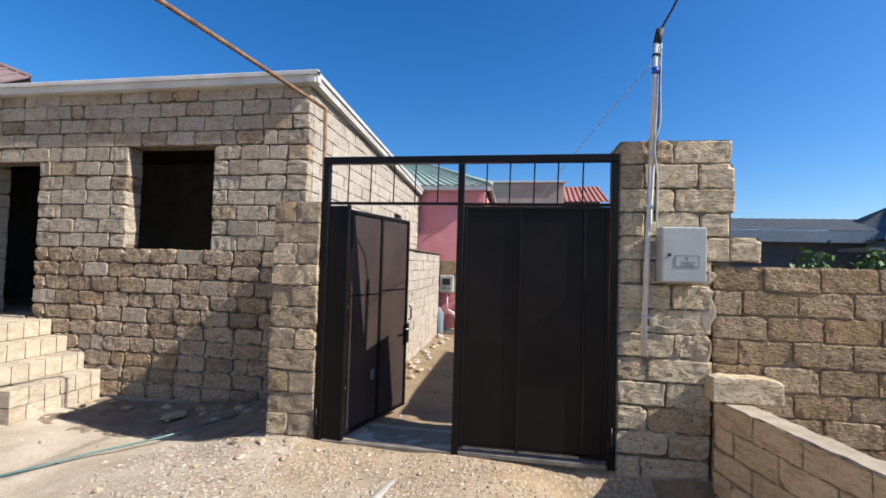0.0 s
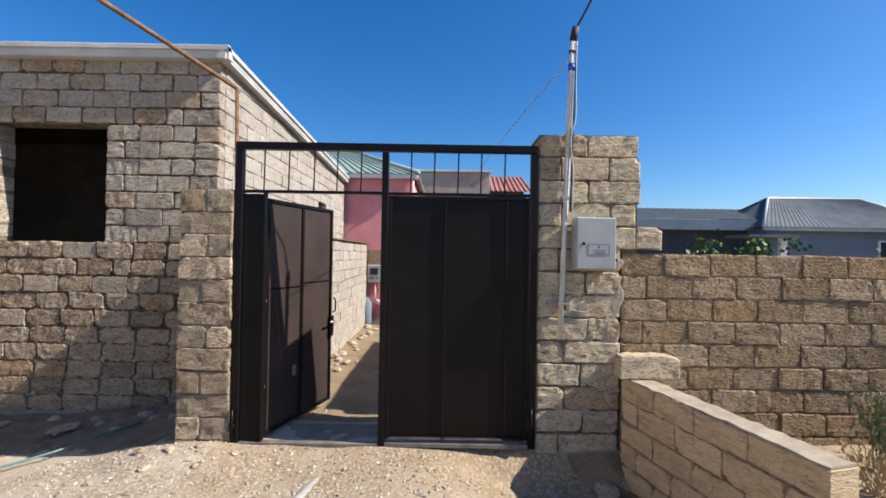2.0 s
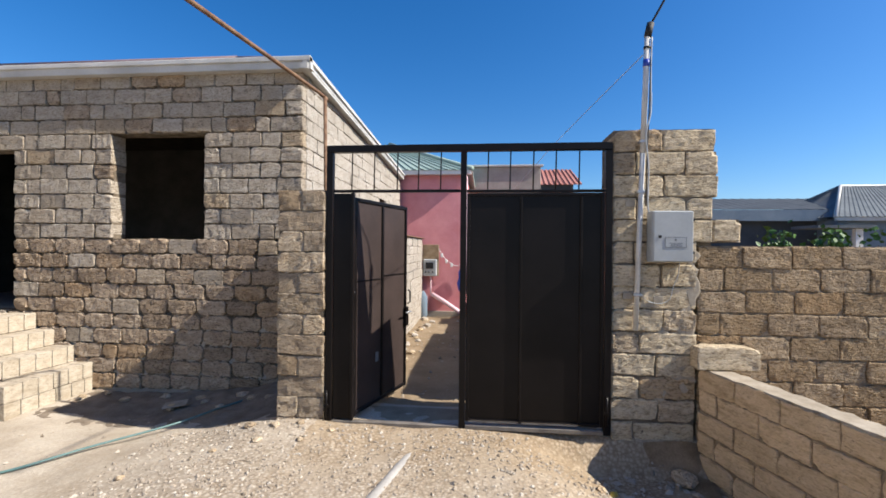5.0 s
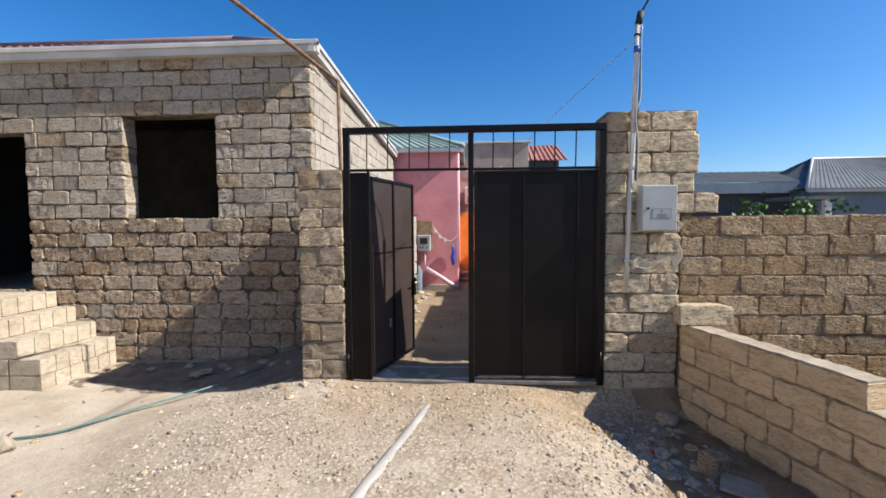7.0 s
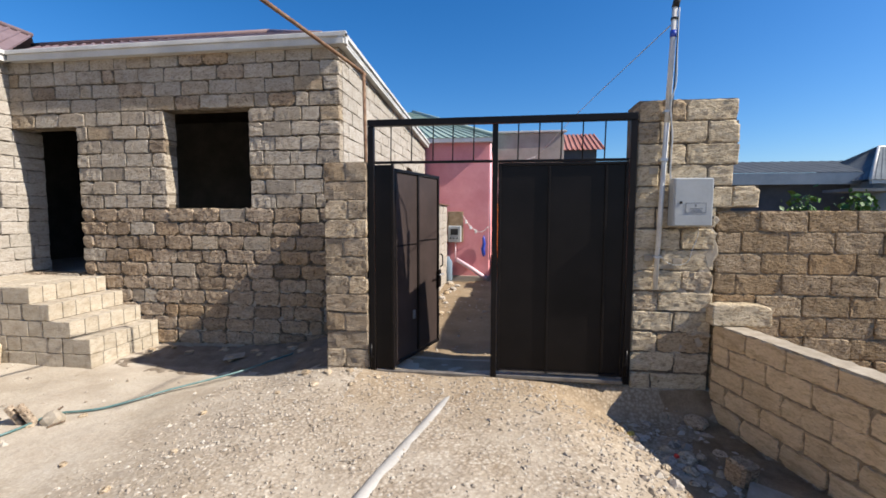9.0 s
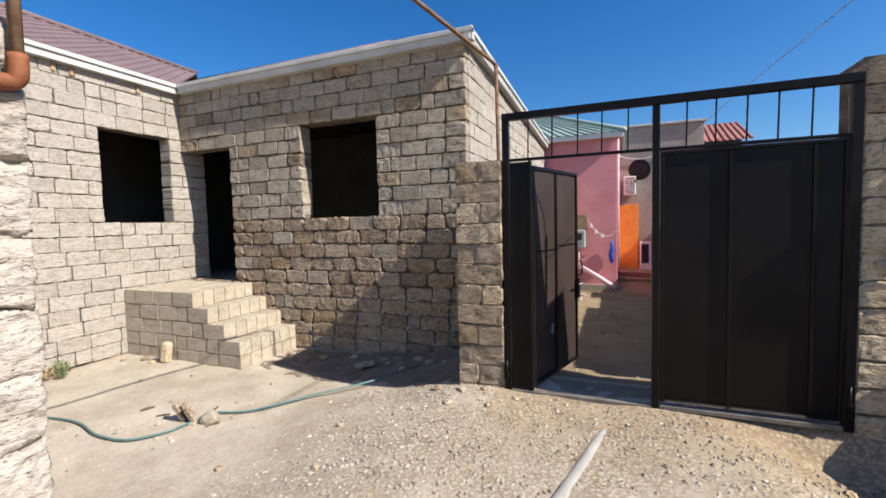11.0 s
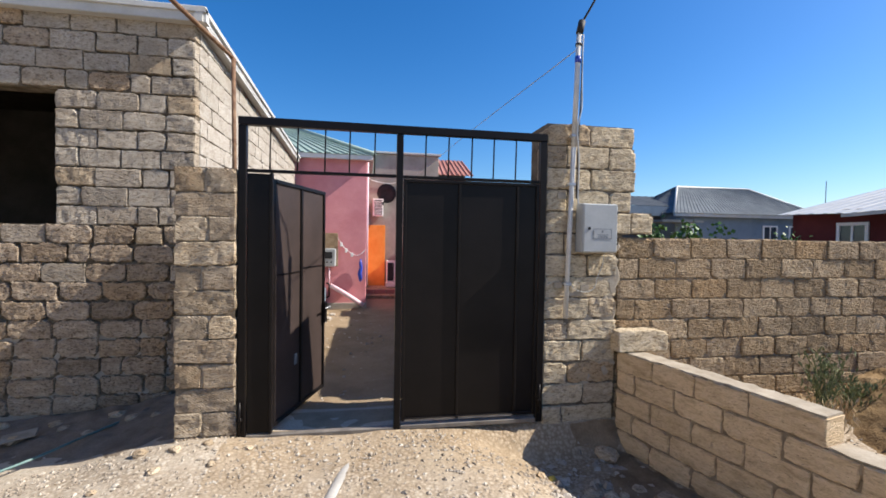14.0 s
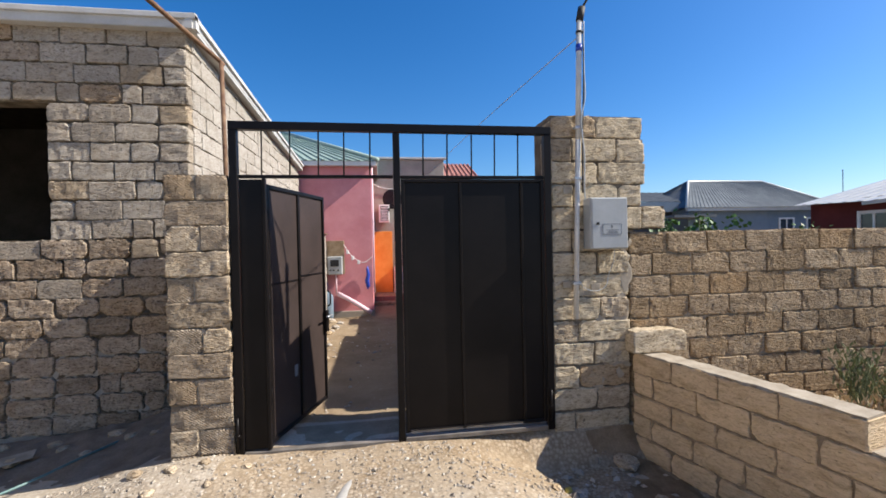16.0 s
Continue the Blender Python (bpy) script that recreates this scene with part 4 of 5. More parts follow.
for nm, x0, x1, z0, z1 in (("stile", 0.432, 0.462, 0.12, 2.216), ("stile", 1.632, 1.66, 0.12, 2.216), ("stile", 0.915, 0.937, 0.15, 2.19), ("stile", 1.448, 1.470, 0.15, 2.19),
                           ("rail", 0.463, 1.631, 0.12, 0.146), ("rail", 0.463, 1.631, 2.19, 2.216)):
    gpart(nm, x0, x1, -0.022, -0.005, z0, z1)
# pale strips painted in place of the light that comes under the leaf
gpart("underlight_strip", 0.47, 0.91, -0.024, -0.0225, 0.122, 0.136, "gate_light")
gpart("underlight_strip", 0.94, 1.44, -0.024, -0.0225, 0.122, 0.136, "gate_light")
# drop bolts and hinges
for x, z in ((-0.872, 0.10), (1.685, 0.14)):
    under(gate, pipe("drop_bolt", ((x, GY - 0.047, z), (x, GY - 0.047, z + 0.26)), 0.011, M["gate"], seg=8))
    gpart("bolt_keep", x - 0.02, x + 0.02, -0.058, -0.03, z + 0.10, z + 0.13)
for z in (0.45, 1.2, 1.95):
    under(gate, pipe("hinge", ((-0.64, GY + 0.04, z), (-0.64, GY + 0.04, z + 0.10)), 0.013, M["gate"], seg=8))

# wicket, swung inwards
wicket = under(gate, new("wicket"))
tagged(wicket, "open wicket leaf of two dark sheet panels in a steel frame")
ANG = math.degrees(math.atan2(1.006, 0.3215))
wicket_m = pose(-0.648, GY + 0.042, 0.0, 0, 0, ANG)


def wpart(name, x0, x1, y0, y1, z0, z1, mat="gate", label=""):
    ob = box(name, x0, x1, y0, y1, z0, z1, M[mat], label=label, m=wicket_m)
    ob.parent = wicket
    return ob


W = 1.055
for nm, d in (("stile", (0.0, 0.035, -0.02, 0.02, 0.10, 2.185)), ("stile", (W - 0.035, W, -0.02, 0.02, 0.10, 2.185)), ("stile", (0.50, 0.535, -0.02, 0.02, 0.136, 2.149)),
              ("rail", (0.036, W - 0.036, -0.02, 0.02, 0.10, 0.135)), ("rail", (0.036, W - 0.036, -0.02, 0.02, 2.15, 2.185)),
              ("batten", (0.036, 0.499, -0.008, -0.0035, 1.37, 1.385)), ("batten", (0.536, W - 0.036, -0.008, -0.0035, 1.40, 1.415))):
    wpart(nm, *d)
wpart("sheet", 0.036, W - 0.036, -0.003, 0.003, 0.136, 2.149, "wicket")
wpart("lock_case", W - 0.055, W + 0.004, -0.045, -0.0205, 0.80, 1.02)
wpart("sticker", 0.40, 0.455, -0.0075, -0.0035, 0.52, 0.62, "print", "small faded sticker")
hv, hf = sweep([wicket_m @ Vector(p) for p in ((W - 0.03, -0.044, 0.96), (W - 0.03, -0.09, 0.97), (W - 0.15, -0.095, 0.97))], 0.010, 8)
h = raw("handle", hv, hf, M["galv"], label="steel lever handle", smooth=True)
h.parent = wicket
hv, hf = sweep([wicket_m @ Vector(p) for p in ((W - 0.02, -0.045, 1.06), (W - 0.02, -0.075, 1.08), (W - 0.02, -0.075, 1.2), (W - 0.02, -0.045, 1.22))], 0.009, 8)
h = raw("pull", hv, hf, M["gate"], smooth=True)
h.parent = wicket

# ---- meter cabinet, conduit and cables on the pillar ----
cab = group_at("meter_cabinet", 2.19, RY, 1.61, "grey painted steel meter cabinet hung on the stone pillar", "meter box")
CX0, CX1, CZ0, CZ1 = 2.025, 2.36, 1.605, 2.045


def cpart(name, dims, mat, label="", bevel=0.004):
    return under(cab, box(name, *dims, M[mat], label=label, bevel=bevel))


cpart("body", (CX0, CX1, RY - 0.15, RY - 0.012, CZ0, CZ1), "boxgrey", bevel=0.008)
cpart("door", (CX0 + 0.006, CX1 - 0.004, RY - 0.165, RY - 0.152, CZ0 + 0.006, CZ1 - 0.004), "boxgrey", bevel=0.006)
for z in (CZ0 + 0.07, CZ1 - 0.09):
    cpart("hinge", (CX1 - 0.003, CX1 + 0.012, RY - 0.16, RY - 0.13, z, z + 0.025), "black")
cpart("lock", (CX0 + 0.045, CX0 + 0.07, RY - 0.172, RY - 0.166, 1.81, 1.835), "black", "round black lock")
cpart("label_plate", (CX0 + 0.10, CX0 + 0.275, RY - 0.1672, RY - 0.1655, 1.73, 1.82), "boxgrey", "printed data label", 0.0)
for x0, x1, z in ((0.10, 0.275, 1.73), (0.10, 0.275, 1.816)):
    cpart("label_border", (CX0 + x0, CX0 + x1, RY - 0.1682, RY - 0.1674, z, z + 0.004), "print", bevel=0)
for x in (0.10, 0.271):
    cpart("label_border", (CX0 + x, CX0 + x + 0.004, RY - 0.1682, RY - 0.1674, 1.735, 1.815), "print", bevel=0)
for x0, x1, z in ((0.135, 0.245, 1.765), (0.15, 0.23, 1.752), (0.14, 0.24, 1.741)):
    cpart("print_bar", (CX0 + x0, CX0 + x1, RY - 0.1682, RY - 0.1674, z, z + 0.005), "print", bevel=0)
cpart("print_mark", (CX0 + 0.178, CX0 + 0.192, RY - 0.1682, RY - 0.1674, 1.785, 1.806), "print", bevel=0)
for x, z in ((1.885, 2.12), (1.87, 1.30), (2.14, 1.62), (2.13, 1.27)):
    tagged(box("wall_tag", x - 0.045, x + 0.04, RY - 0.024, RY - 0.012, z - 0.03, z + 0.03, M["cement"], bevel=0.003), "small dull fixing plate smeared with cement on the stone", "fixing plate", "fixing plates")

mast = group_at("cable_mast", 1.95, RY - 0.05, 1.0, "pale conduit mast with taped cable entering a roadside line", "mast")
PB, PT = Vector((1.925, RY - 0.055, 1.0)), Vector((2.012, RY - 0.03, 3.60))
under(mast, pipe("conduit", (PB, PB.lerp(PT, 0.62)), 0.022, M["conduit"], seg=12))
under(mast, pipe("steel_tube", (PB.lerp(PT, 0.6), PT), 0.024, M["conduit"], seg=12))
under(mast, pipe("blue_tape", (PB.lerp(PT, 0.895), PB.lerp(PT, 0.918)), 0.029, M["blue"], seg=12))
under(mast, pipe("clamp", (PB.lerp(PT, 0.955), PB.lerp(PT, 0.962)), 0.031, M["black"], seg=12))
under(mast, pipe("cable_head", (PT + Vector((0, 0, -0.01)), PT + Vector((0.025, 0, 0.11))), 0.032, M["black"], seg=10))
under(mast, pipe("mains_cable", (PT + Vector((0.02, 0, 0.09)), (2.15, 3.95, 3.92), (2.28, 3.86, 4.25), (2.6, 3.5, 4.75), (3.6, 2.2, 5.6)), 0.010, M["black"], seg=8, steps=6))
under(mast, pipe("drop_cable", (PT + Vector((0.03, -0.02, -0.02)), PB.lerp(PT, 0.86) + Vector((0.035, -0.02, 0)), PB.lerp(PT, 0.74) + Vector((0.045, -0.03, 0)), PB.lerp(PT, 0.66) + Vector((0.01, -0.035, 0)),
                                PB.lerp(PT, 0.55) + Vector((0.045, -0.03, 0)), PB.lerp(PT, 0.43) + Vector((0.05, -0.03, 0)), (2.04, RY - 0.05, 2.0)), 0.007, M["pvc"], seg=8, steps=5))
under(mast, pipe("drop_cable", (PT + Vector((0.028, -0.015, -0.1)), PB.lerp(PT, 0.8) + Vector((0.03, -0.03, 0)), PB.lerp(PT, 0.6) + Vector((0.03, -0.025, 0)), PB.lerp(PT, 0.42) + Vector((0.035, -0.03, 0))), 0.006, M["black"], seg=8, steps=5))
for k in (0.12, 0.47, 0.64):
    p = PB.lerp(PT, k)
    under(mast, box("clip", p.x - 0.035, p.x + 0.035, p.y - 0.025, RY - 0.004, p.z - 0.012, p.z + 0.012, M["galv"], bevel=0.003))
under(cab, pipe("earth_wire", ((2.28, RY - 0.08, 1.61), (2.275, RY - 0.07, 1.50), (2.25, RY - 0.03, 1.38), (2.22, RY - 0.025, 1.27), (2.13, RY - 0.025, 1.235), (2.03, RY - 0.03, 1.26), (1.97, RY - 0.035, 1.33)), 0.0032, M["pvc"], seg=6, steps=6))
tagged(pipe("service_wire", (PT + Vector((-0.02, 0, -0.15)), (1.72, 7.2, 3.42), (1.55, 11.0, 3.45), (1.5, 14.42, 3.62)), 0.005, M["pvc"], seg=6, steps=8), "thin pale service wire slung across the yard", "wire")

# ---- gas pipe ----
gas = group_at("gas_pipe", -1.55, 0.73, 2.1, "rusty yellow-brown gas pipe crossing over the drive", "pipe")
under(gas, pipe("wall_run", ((-1.56, -3.3, 2.125), (-1.56, 0.70, 2.115)), 0.0185, M["rust"], seg=12))
under(gas, pipe("riser", ((-1.545, 0.73, 2.15), (-1.545, 0.735, 3.20)), 0.0175, M["rust"], seg=12))
under(gas, pipe("elbow", ((-1.56, 0.665, 2.115), (-1.556, 0.715, 2.116), (-1.547, 0.731, 2.14), (-1.545, 0.73, 2.20)), 0.025, M["rust_red"], seg=12, steps=3))
under(gas, pipe("overhead_run", ((-1.545, 0.735, 3.20), (-1.50, 0.95, 3.245), (-1.27, 2.4, 3.235), (-1.02, 4.05, 3.205), (-0.985, 4.17, 3.17)), 0.0175, M["rust"], seg=12, steps=6))
under(gas, pipe("drop", ((-0.985, 4.17, 3.18), (-0.975, 4.18, 2.2), (-0.975, 4.18, 0.9)), 0.0175, M["rust"], seg=12))
for y in (-2.4, -0.9):
    under(gas, box("bracket", -1.60, -1.55, y, y + 0.025, 2.08, 2.15, M["rust"], bevel=0.003))

down = group_at("drain_pipe", -1.47, 0.57, 2.08, "grey plastic drain pipe hanging over the old wall", "pipe")
pv, pf = [], []
a, b = Vector((-1.475, 0.585, 2.075)), Vector((-1.52, 0.535, 3.3))
ax = (b - a).normalized()
s1 = ax.orthogonal().normalized()
s2 = ax.cross(s1)
seg = 20
rings = [(0.0, 0.034), (0.0, 0.0385), (0.05, 0.0385), (0.055, 0.032), (1.22, 0.032), (1.22, 0.028), (0.0, 0.030)]
for d, rr in rings:
    for i in range(seg):
        t = 2 * math.pi * i / seg
        pv.append(a + ax * d + (s1 * math.cos(t) + s2 * math.sin(t)) * rr)
for j in range(len(rings)):
    for i in range(seg):
        k = (j + 1) % len(rings)
        pf.append((j * seg + i, j * seg + (i + 1) % seg, k * seg + (i + 1) % seg, k * seg + i))
under(down, raw("tube", pv, pf, M["pvc"], smooth=False))
under(down, pipe("strut", ((-1.585, 0.68, 2.25), (-1.50, 0.62, 2.10)), 0.014, M["galv"], seg=8))
for z, yo in ((2.3, 0.40), (2.27, 0.43)):
    under(down, pipe("tie_wire", ((-1.585, yo, 2.31), (-1.57, yo + 0.06, 2.14), (-1.575, yo + 0.11, 2.0)), 0.0018, M["rust"], seg=5, steps=4))

# ---- hose, buried pipe, litter on the drive ----
def on_ground(x, y, lift=0.0):
    return (x, y, float(ground_height(x, y)) + lift)


hose_line = [(-6.1, 1.95), (-5.6, 2.03), (-5.3, 2.146), (-5.167, 2.26), (-4.879, 2.36), (-4.507, 2.351), (-4.128, 2.26), (-3.832, 2.247), (-3.674, 2.325), (-3.536, 2.506), (-3.5, 2.705), (-3.5, 2.92), (-3.174, 3.09), (-2.841, 3.528), (-2.47, 4.038), (-2.241, 4.47), (-1.95, 4.95)]
hose_lift = [0.02] * 13 + [0.035, 0.06, 0.06, 0.03]
tagged(pipe("garden_hose", [on_ground(x, y, l) for (x, y), l in zip(hose_line, hose_lift)], 0.0105, M["hose"], seg=8, steps=8), "thin green garden hose lying across the yard", "hose")
tagged(pipe("buried_pipe", [on_ground(x, y, l) for x, y, l in ((0.06, 3.6, -0.07), (-0.01, 3.42, -0.052), (-0.085, 3.1, -0.041), (-0.16, 2.75, -0.044), (-0.235, 2.42, -0.038), (-0.32, 2.06, -0.037), (-0.44, 1.2, -0.034), (-0.6, 0.2, -0.034), (-0.75, -0.8, -0.038))], 0.058, M["dustpipe"], seg=16, steps=6), "pale plastic pipe half buried in the gravel", "pipe")


def rock(name, x, y, s, mat, label, category, seed, group="", lift=0.35, squash=0.7, material=None):
    bm = bmesh.new()
    bmesh.ops.create_icosphere(bm, subdivisions=2, radius=1.0)
    r = random.Random(seed)
    off = Vector((r.uniform(0, 90), r.uniform(0, 90), r.uniform(0, 90)))
    for v in bm.verts:
        v.co *= 1 + 0.35 * noise.noise(v.co * 1.3 + off) + 0.12 * noise.noise(v.co * 4 + off)
        v.co = Vector((v.co.x * s[0], v.co.y * s[1], v.co.z * s[2] * squash))
    bmesh.ops.rotate(bm, cent=(0, 0, 0), matrix=Matrix.Rotation(r.uniform(0, 6), 3, "Z"), verts=bm.verts)
    ob = part(name, bm, M[mat])
    ob.location = (x, y, float(ground_height(x, y)) + s[2] * lift)
    return tagged(ob, label, category, group)


RUB = [(1.70, 3.45, 0.05), (1.84, 3.28, 0.06), (1.95, 3.17, 0.08), (1.80, 3.10, 0.05), (2.08, 3.22, 0.05), (1.9, 2.98, 0.06), (2.02, 3.05, 0.045), (1.72, 2.95, 0.04), (2.28, 3.82, 0.12),
       (1.7, 2.72, 0.06), (1.82, 2.56, 0.05), (2.12, 2.98, 0.05), (1.6, 3.2, 0.035), (1.52, 3.5, 0.045), (1.86, 2.8, 0.04), (2.0, 2.75, 0.05), (2.25, 3.3, 0.06), (1.5, 2.4, 0.03), (1.65, 2.3, 0.035)]
for i, (x, y, s) in enumerate(RUB):
    rock("rubble_stone", x, y, (s, s * 0.8, s * 0.8), "pillar" if i % 3 else "near", "broken limestone lump in the rubble by the low wall", "stone", 40 + i, "rubble by the low wall", 0.3)
tagged(box("leaning_block", -0.085, 0.085, -0.08, 0.08, -0.02, 0.17, M["brown"], bevel=0.02, m=pose(2.22, 2.93, float(ground_height(2.22, 2.93)) + 0.0, 4, 3, 25)), "brown broken block standing in the rubble", "stone block")
tagged(box("tile_board", -0.2, 0.2, -0.13, 0.13, 0.0, 0.018, M["cement"], bevel=0.003, m=pose(2.36, 2.66, float(ground_height(2.36, 2.66)) + 0.035, -2, 4, -32)), "grey board lying flat by the low wall", "board")
rock("red_wrapper", 1.86, 3.13, (0.02, 0.018, 0.03), "red", "crumpled red wrapper in the rubble", "litter", 90, lift=1.6)
rock("yellow_scrap", 1.62, 3.5, (0.045, 0.03, 0.02), "scrap", "small yellow scrap on the gravel", "litter", 91, lift=0.6)
# by the hose
for i, (x, y, rz, ln) in enumerate(((-3.66, 2.71, 30, 0.19), (-3.60, 2.75, 34, 0.20), (-3.545, 2.72, 27, 0.17))):
    tagged(box("wood_offcut", -ln / 2, ln / 2, -0.03, 0.03, -0.016, 0.03, M["brown"], bevel=0.006, m=pose(x, y, float(ground_height(x, y)) + 0.075, 10, 62, rz)), "short split wood offcut beside the hose", "wood", "wood offcuts")
rock("cement_lump", -3.38, 2.80, (0.09, 0.08, 0.10), "cement", "grey cement lump beside the hose", "stone", 95)
for i, (x, y, ln, rz) in enumerate(((-3.9, 2.72, 0.13, 20), (-3.55, 2.95, 0.18, 100), (-3.3, 2.75, 0.12, 55))):
    tagged(pipe("dry_stick", [pose(x, y, float(ground_height(x, y)) + 0.006, 0, 0, rz) @ Vector(p) for p in ((-ln / 2, 0, 0.004), (0, 0.012, 0.012), (ln / 2, -0.006, 0.022))], 0.008, M["bark"], seg=6, steps=3), "short dark dry stick on the dusty ground", "stick", "dry sticks")
rock("dark_stick", -4.2, 2.78, (0.07, 0.018, 0.02), "bark", "dark stick on the dusty ground", "stick", 96, lift=0.5)
tagged(box("upright_stone", -0.065, 0.065, -0.05, 0.05, 0.0, 0.285, M["pale"], bevel=0.03, m=pose(-5.53, 3.92, float(ground_height(-5.53, 3.92)) - 0.01, -6, 4, 12)), "upright pale stone leaning on the steps", "stone")
for i, (x, y, s) in enumerate(((-5.9, 3.9, 0.09), (-5.7, 3.85, 0.07), (-6.2, 3.8, 0.06), (-3.6, 4.75, 0.08), (-3.9, 4.85, 0.06), (-2.9, 4.6, 0.10), (-2.6, 4.75, 0.07), (-2.3, 4.55, 0.06), (-4.05, 4.6, 0.05), (-4.2, 4.8, 0.08),
                               (-1.85, 2.35, 0.045), (-1.95, 1.9, 0.05), (-1.25, 3.72, 0.07), (-1.05, 3.8, 0.06), (-1.5, 3.75, 0.08), (-0.75, 3.75, 0.05), (-3.5, 2.7, 0.05), (-3.8, 2.6, 0.04), (-3.25, 2.95, 0.05), (-2.6, 2.2, 0.045), (-2.1, 3.0, 0.05), (-1.3, 3.5, 0.06), (-1.6, 3.35, 0.045), (-0.95, 3.55, 0.05), (-2.0, 4.7, 0.09), (-2.2, 4.85, 0.12), (-1.75, 4.6, 0.07), (-3.2, 4.9, 0.1), (-2.75, 4.9, 0.09))):
    rock("loose_stone", x, y, (s * 0.75, s * 0.6, s * 0.5), "pillar", "loose pale stone on the ground", "stone", 120 + i, "loose stones", 0.25 + (0.10 / s if y > 4.4 and x > -4.1 else 0.0))
tagged(box("paper_scrap", -0.12, 0.12, -0.08, 0.08, 0, 0.012, M["cement"], bevel=0.003, m=pose(-2.87, 4.62, float(ground_height(-2.87, 4.62)) + 0.085, 4, -5, 25)), "flat grey scrap of board in the shade", "board")


for i in range(26):
    y = 5.6 + i * 0.21
    s = rng.uniform(0.04, 0.11)
    rock("rubble_stone", -0.88 + rng.uniform(-0.03, 0.28), y, (s, s * 0.8, s * 0.7), "near" if i % 2 else "pillar", "broken stone along the foot of the passage wall", "stone", 200 + i, "rubble in the passage", 0.3)


def stones(name, count, area, size, seed, label):
    """Many small angular chips in one mesh."""
    r = np.random.RandomState(seed)
    base_v = np.array([(1, 0, 0), (-1, 0, 0), (0, 1, 0), (0, -1, 0), (0, 0, 1), (0, 0, -1)], float)
    base_f = np.array([(0, 2, 4), (2, 1, 4), (1, 3, 4), (3, 0, 4), (2, 0, 5), (1, 2, 5), (3, 1, 5), (0, 3, 5)])
    x = r.uniform(area[0], area[1], count)
    y = r.uniform(area[2], area[3], count)
    keep = (np.sin(x * 2.1 + 1.0) * np.sin(y * 1.7 + 0.5) + r.rand(count) * 1.6) > 0.35
    x, y = x[keep], y[keep]
    n = len(x)
    s = size * (0.35 + r.rand(n) ** 4 * 2.0)
    z = ground_height(x, y) + s * 0.15
    v = base_v[None] * (0.6 + 0.8 * r.rand(n, 6, 1)) * np.stack([s, s * r.uniform(0.5, 1, n), s * r.uniform(0.35, 0.7, n)], -1)[:, None, :]
    t = r.rand(n) * 6.283
    c, q = np.cos(t)[:, None], np.sin(t)[:, None]
    v = np.stack([v[..., 0] * c - v[..., 1] * q, v[..., 0] * q + v[..., 1] * c, v[..., 2]], -1) + np.stack([x, y, z], -1)[:, None, :]
    f = base_f[None] + (np.arange(n) * 6)[:, None, None]
    ob = raw(name, v.reshape(-1, 3).tolist(), f.reshape(-1, 3).tolist(), M["chips"])
    return tagged(ob, label, "gravel", kind="stuff")


stones("gravel", 25500, (-2.4, 1.9, 0.5, 3.95), 0.0095, 1, "crushed pale limestone gravel on the drive")
stones("gravel_sparse", 900, (-6.3, -2.2, 0.5, 4.9), 0.014, 2, "few loose chips on the dusty yard")
stones("gravel_rubble", 1100, (1.45, 2.55, 1.5, 3.95), 0.022, 4, "coarse limestone rubble beside the low wall")
stones("gravel_yard", 900, (-1.0, 1.6, 4.3, 11.0), 0.018, 5, "loose chips along the passage behind the gate")
stones("gravel_field", 900, (2.9, 5.2, 1.0, 3.9), 0.024, 6, "stones and litter behind the low wall")


# ---- passage behind the gate ----
tagged(box("threshold_slab", -0.82, 1.66, 4.05, 4.5, -0.12, 0.045, M["threshold"], bevel=0.01), "worn concrete threshold behind the gate", "slab", kind="structure")
annex = setting("wall_annex", "low cream block wall with a tin capping along the passage", "wall")
stone_wall(annex, (-1.0, 6.3), (-1, 0), cut_rows(-0.15, 0.19, 11, 4.9), 0.3, lambda z, u, r: "cream", 51, jamb=False)
under(annex, box("tin_capping", -1.35, -0.95, 6.28, 11.25, 1.945, 1.97, M["rust"], bevel=0.004))
passage = setting("wall_passage", "block wall with an uneven top along the passage", "wall")
under(passage, box("mortar_core", 2.63, 2.81, 4.5, 15.0, -0.2, 2.16, M["mortar"], bevel=0.0))
stone_wall(passage, (2.62, 15.0), (1, 0), [(2.165 + 0.19 * i, 2.165 + 0.19 * (i + 1), [(0.0, 10.5)] if i == 0 else [(0.6, 3.1), (4.3, 5.2), (6.4, 10.4)]) for i in range(2)], 0.2, lambda z, u, r: "boundary", 52, jamb=False)

pink = group_at("pink_house", -1.8, 13.0, -0.1, "small house in weathered pink render with a green sheet roof", "house")
under(pink, box("wall", -4.6, 0.11, 11.4, 16.4, -0.25, 3.66, M["pink"], bevel=0.01))
under(pink, box("plinth", -4.6, 0.13, 11.385, 11.6, -0.2, 0.06, M["greywall"], bevel=0.01))
under(pink, box("eaves_board", -4.8, 0.25, 11.22, 11.36, 3.62, 3.73, M["white"], bevel=0.006))
ribbed("roof", ((-4.9, 11.2, 3.73), (0.28, 11.2, 3.73), (-2.5, 14.0, 5.05), (-3.6, 14.0, 5.05)), M["roof_green"], pink, 0.2, 0.03)
ribbed("roof", ((0.28, 11.2, 3.73), (0.28, 16.6, 3.73), (-2.4, 14.1, 5.05), (-2.5, 14.0, 5.05)), M["roof_green"], pink, 0.2, 0.03)
ribbed("roof", ((0.28, 16.6, 3.73), (-4.9, 16.6, 3.73), (-3.6, 14.1, 5.05), (-2.4, 14.1, 5.05)), M["roof_green"], pink, 0.2, 0.03)
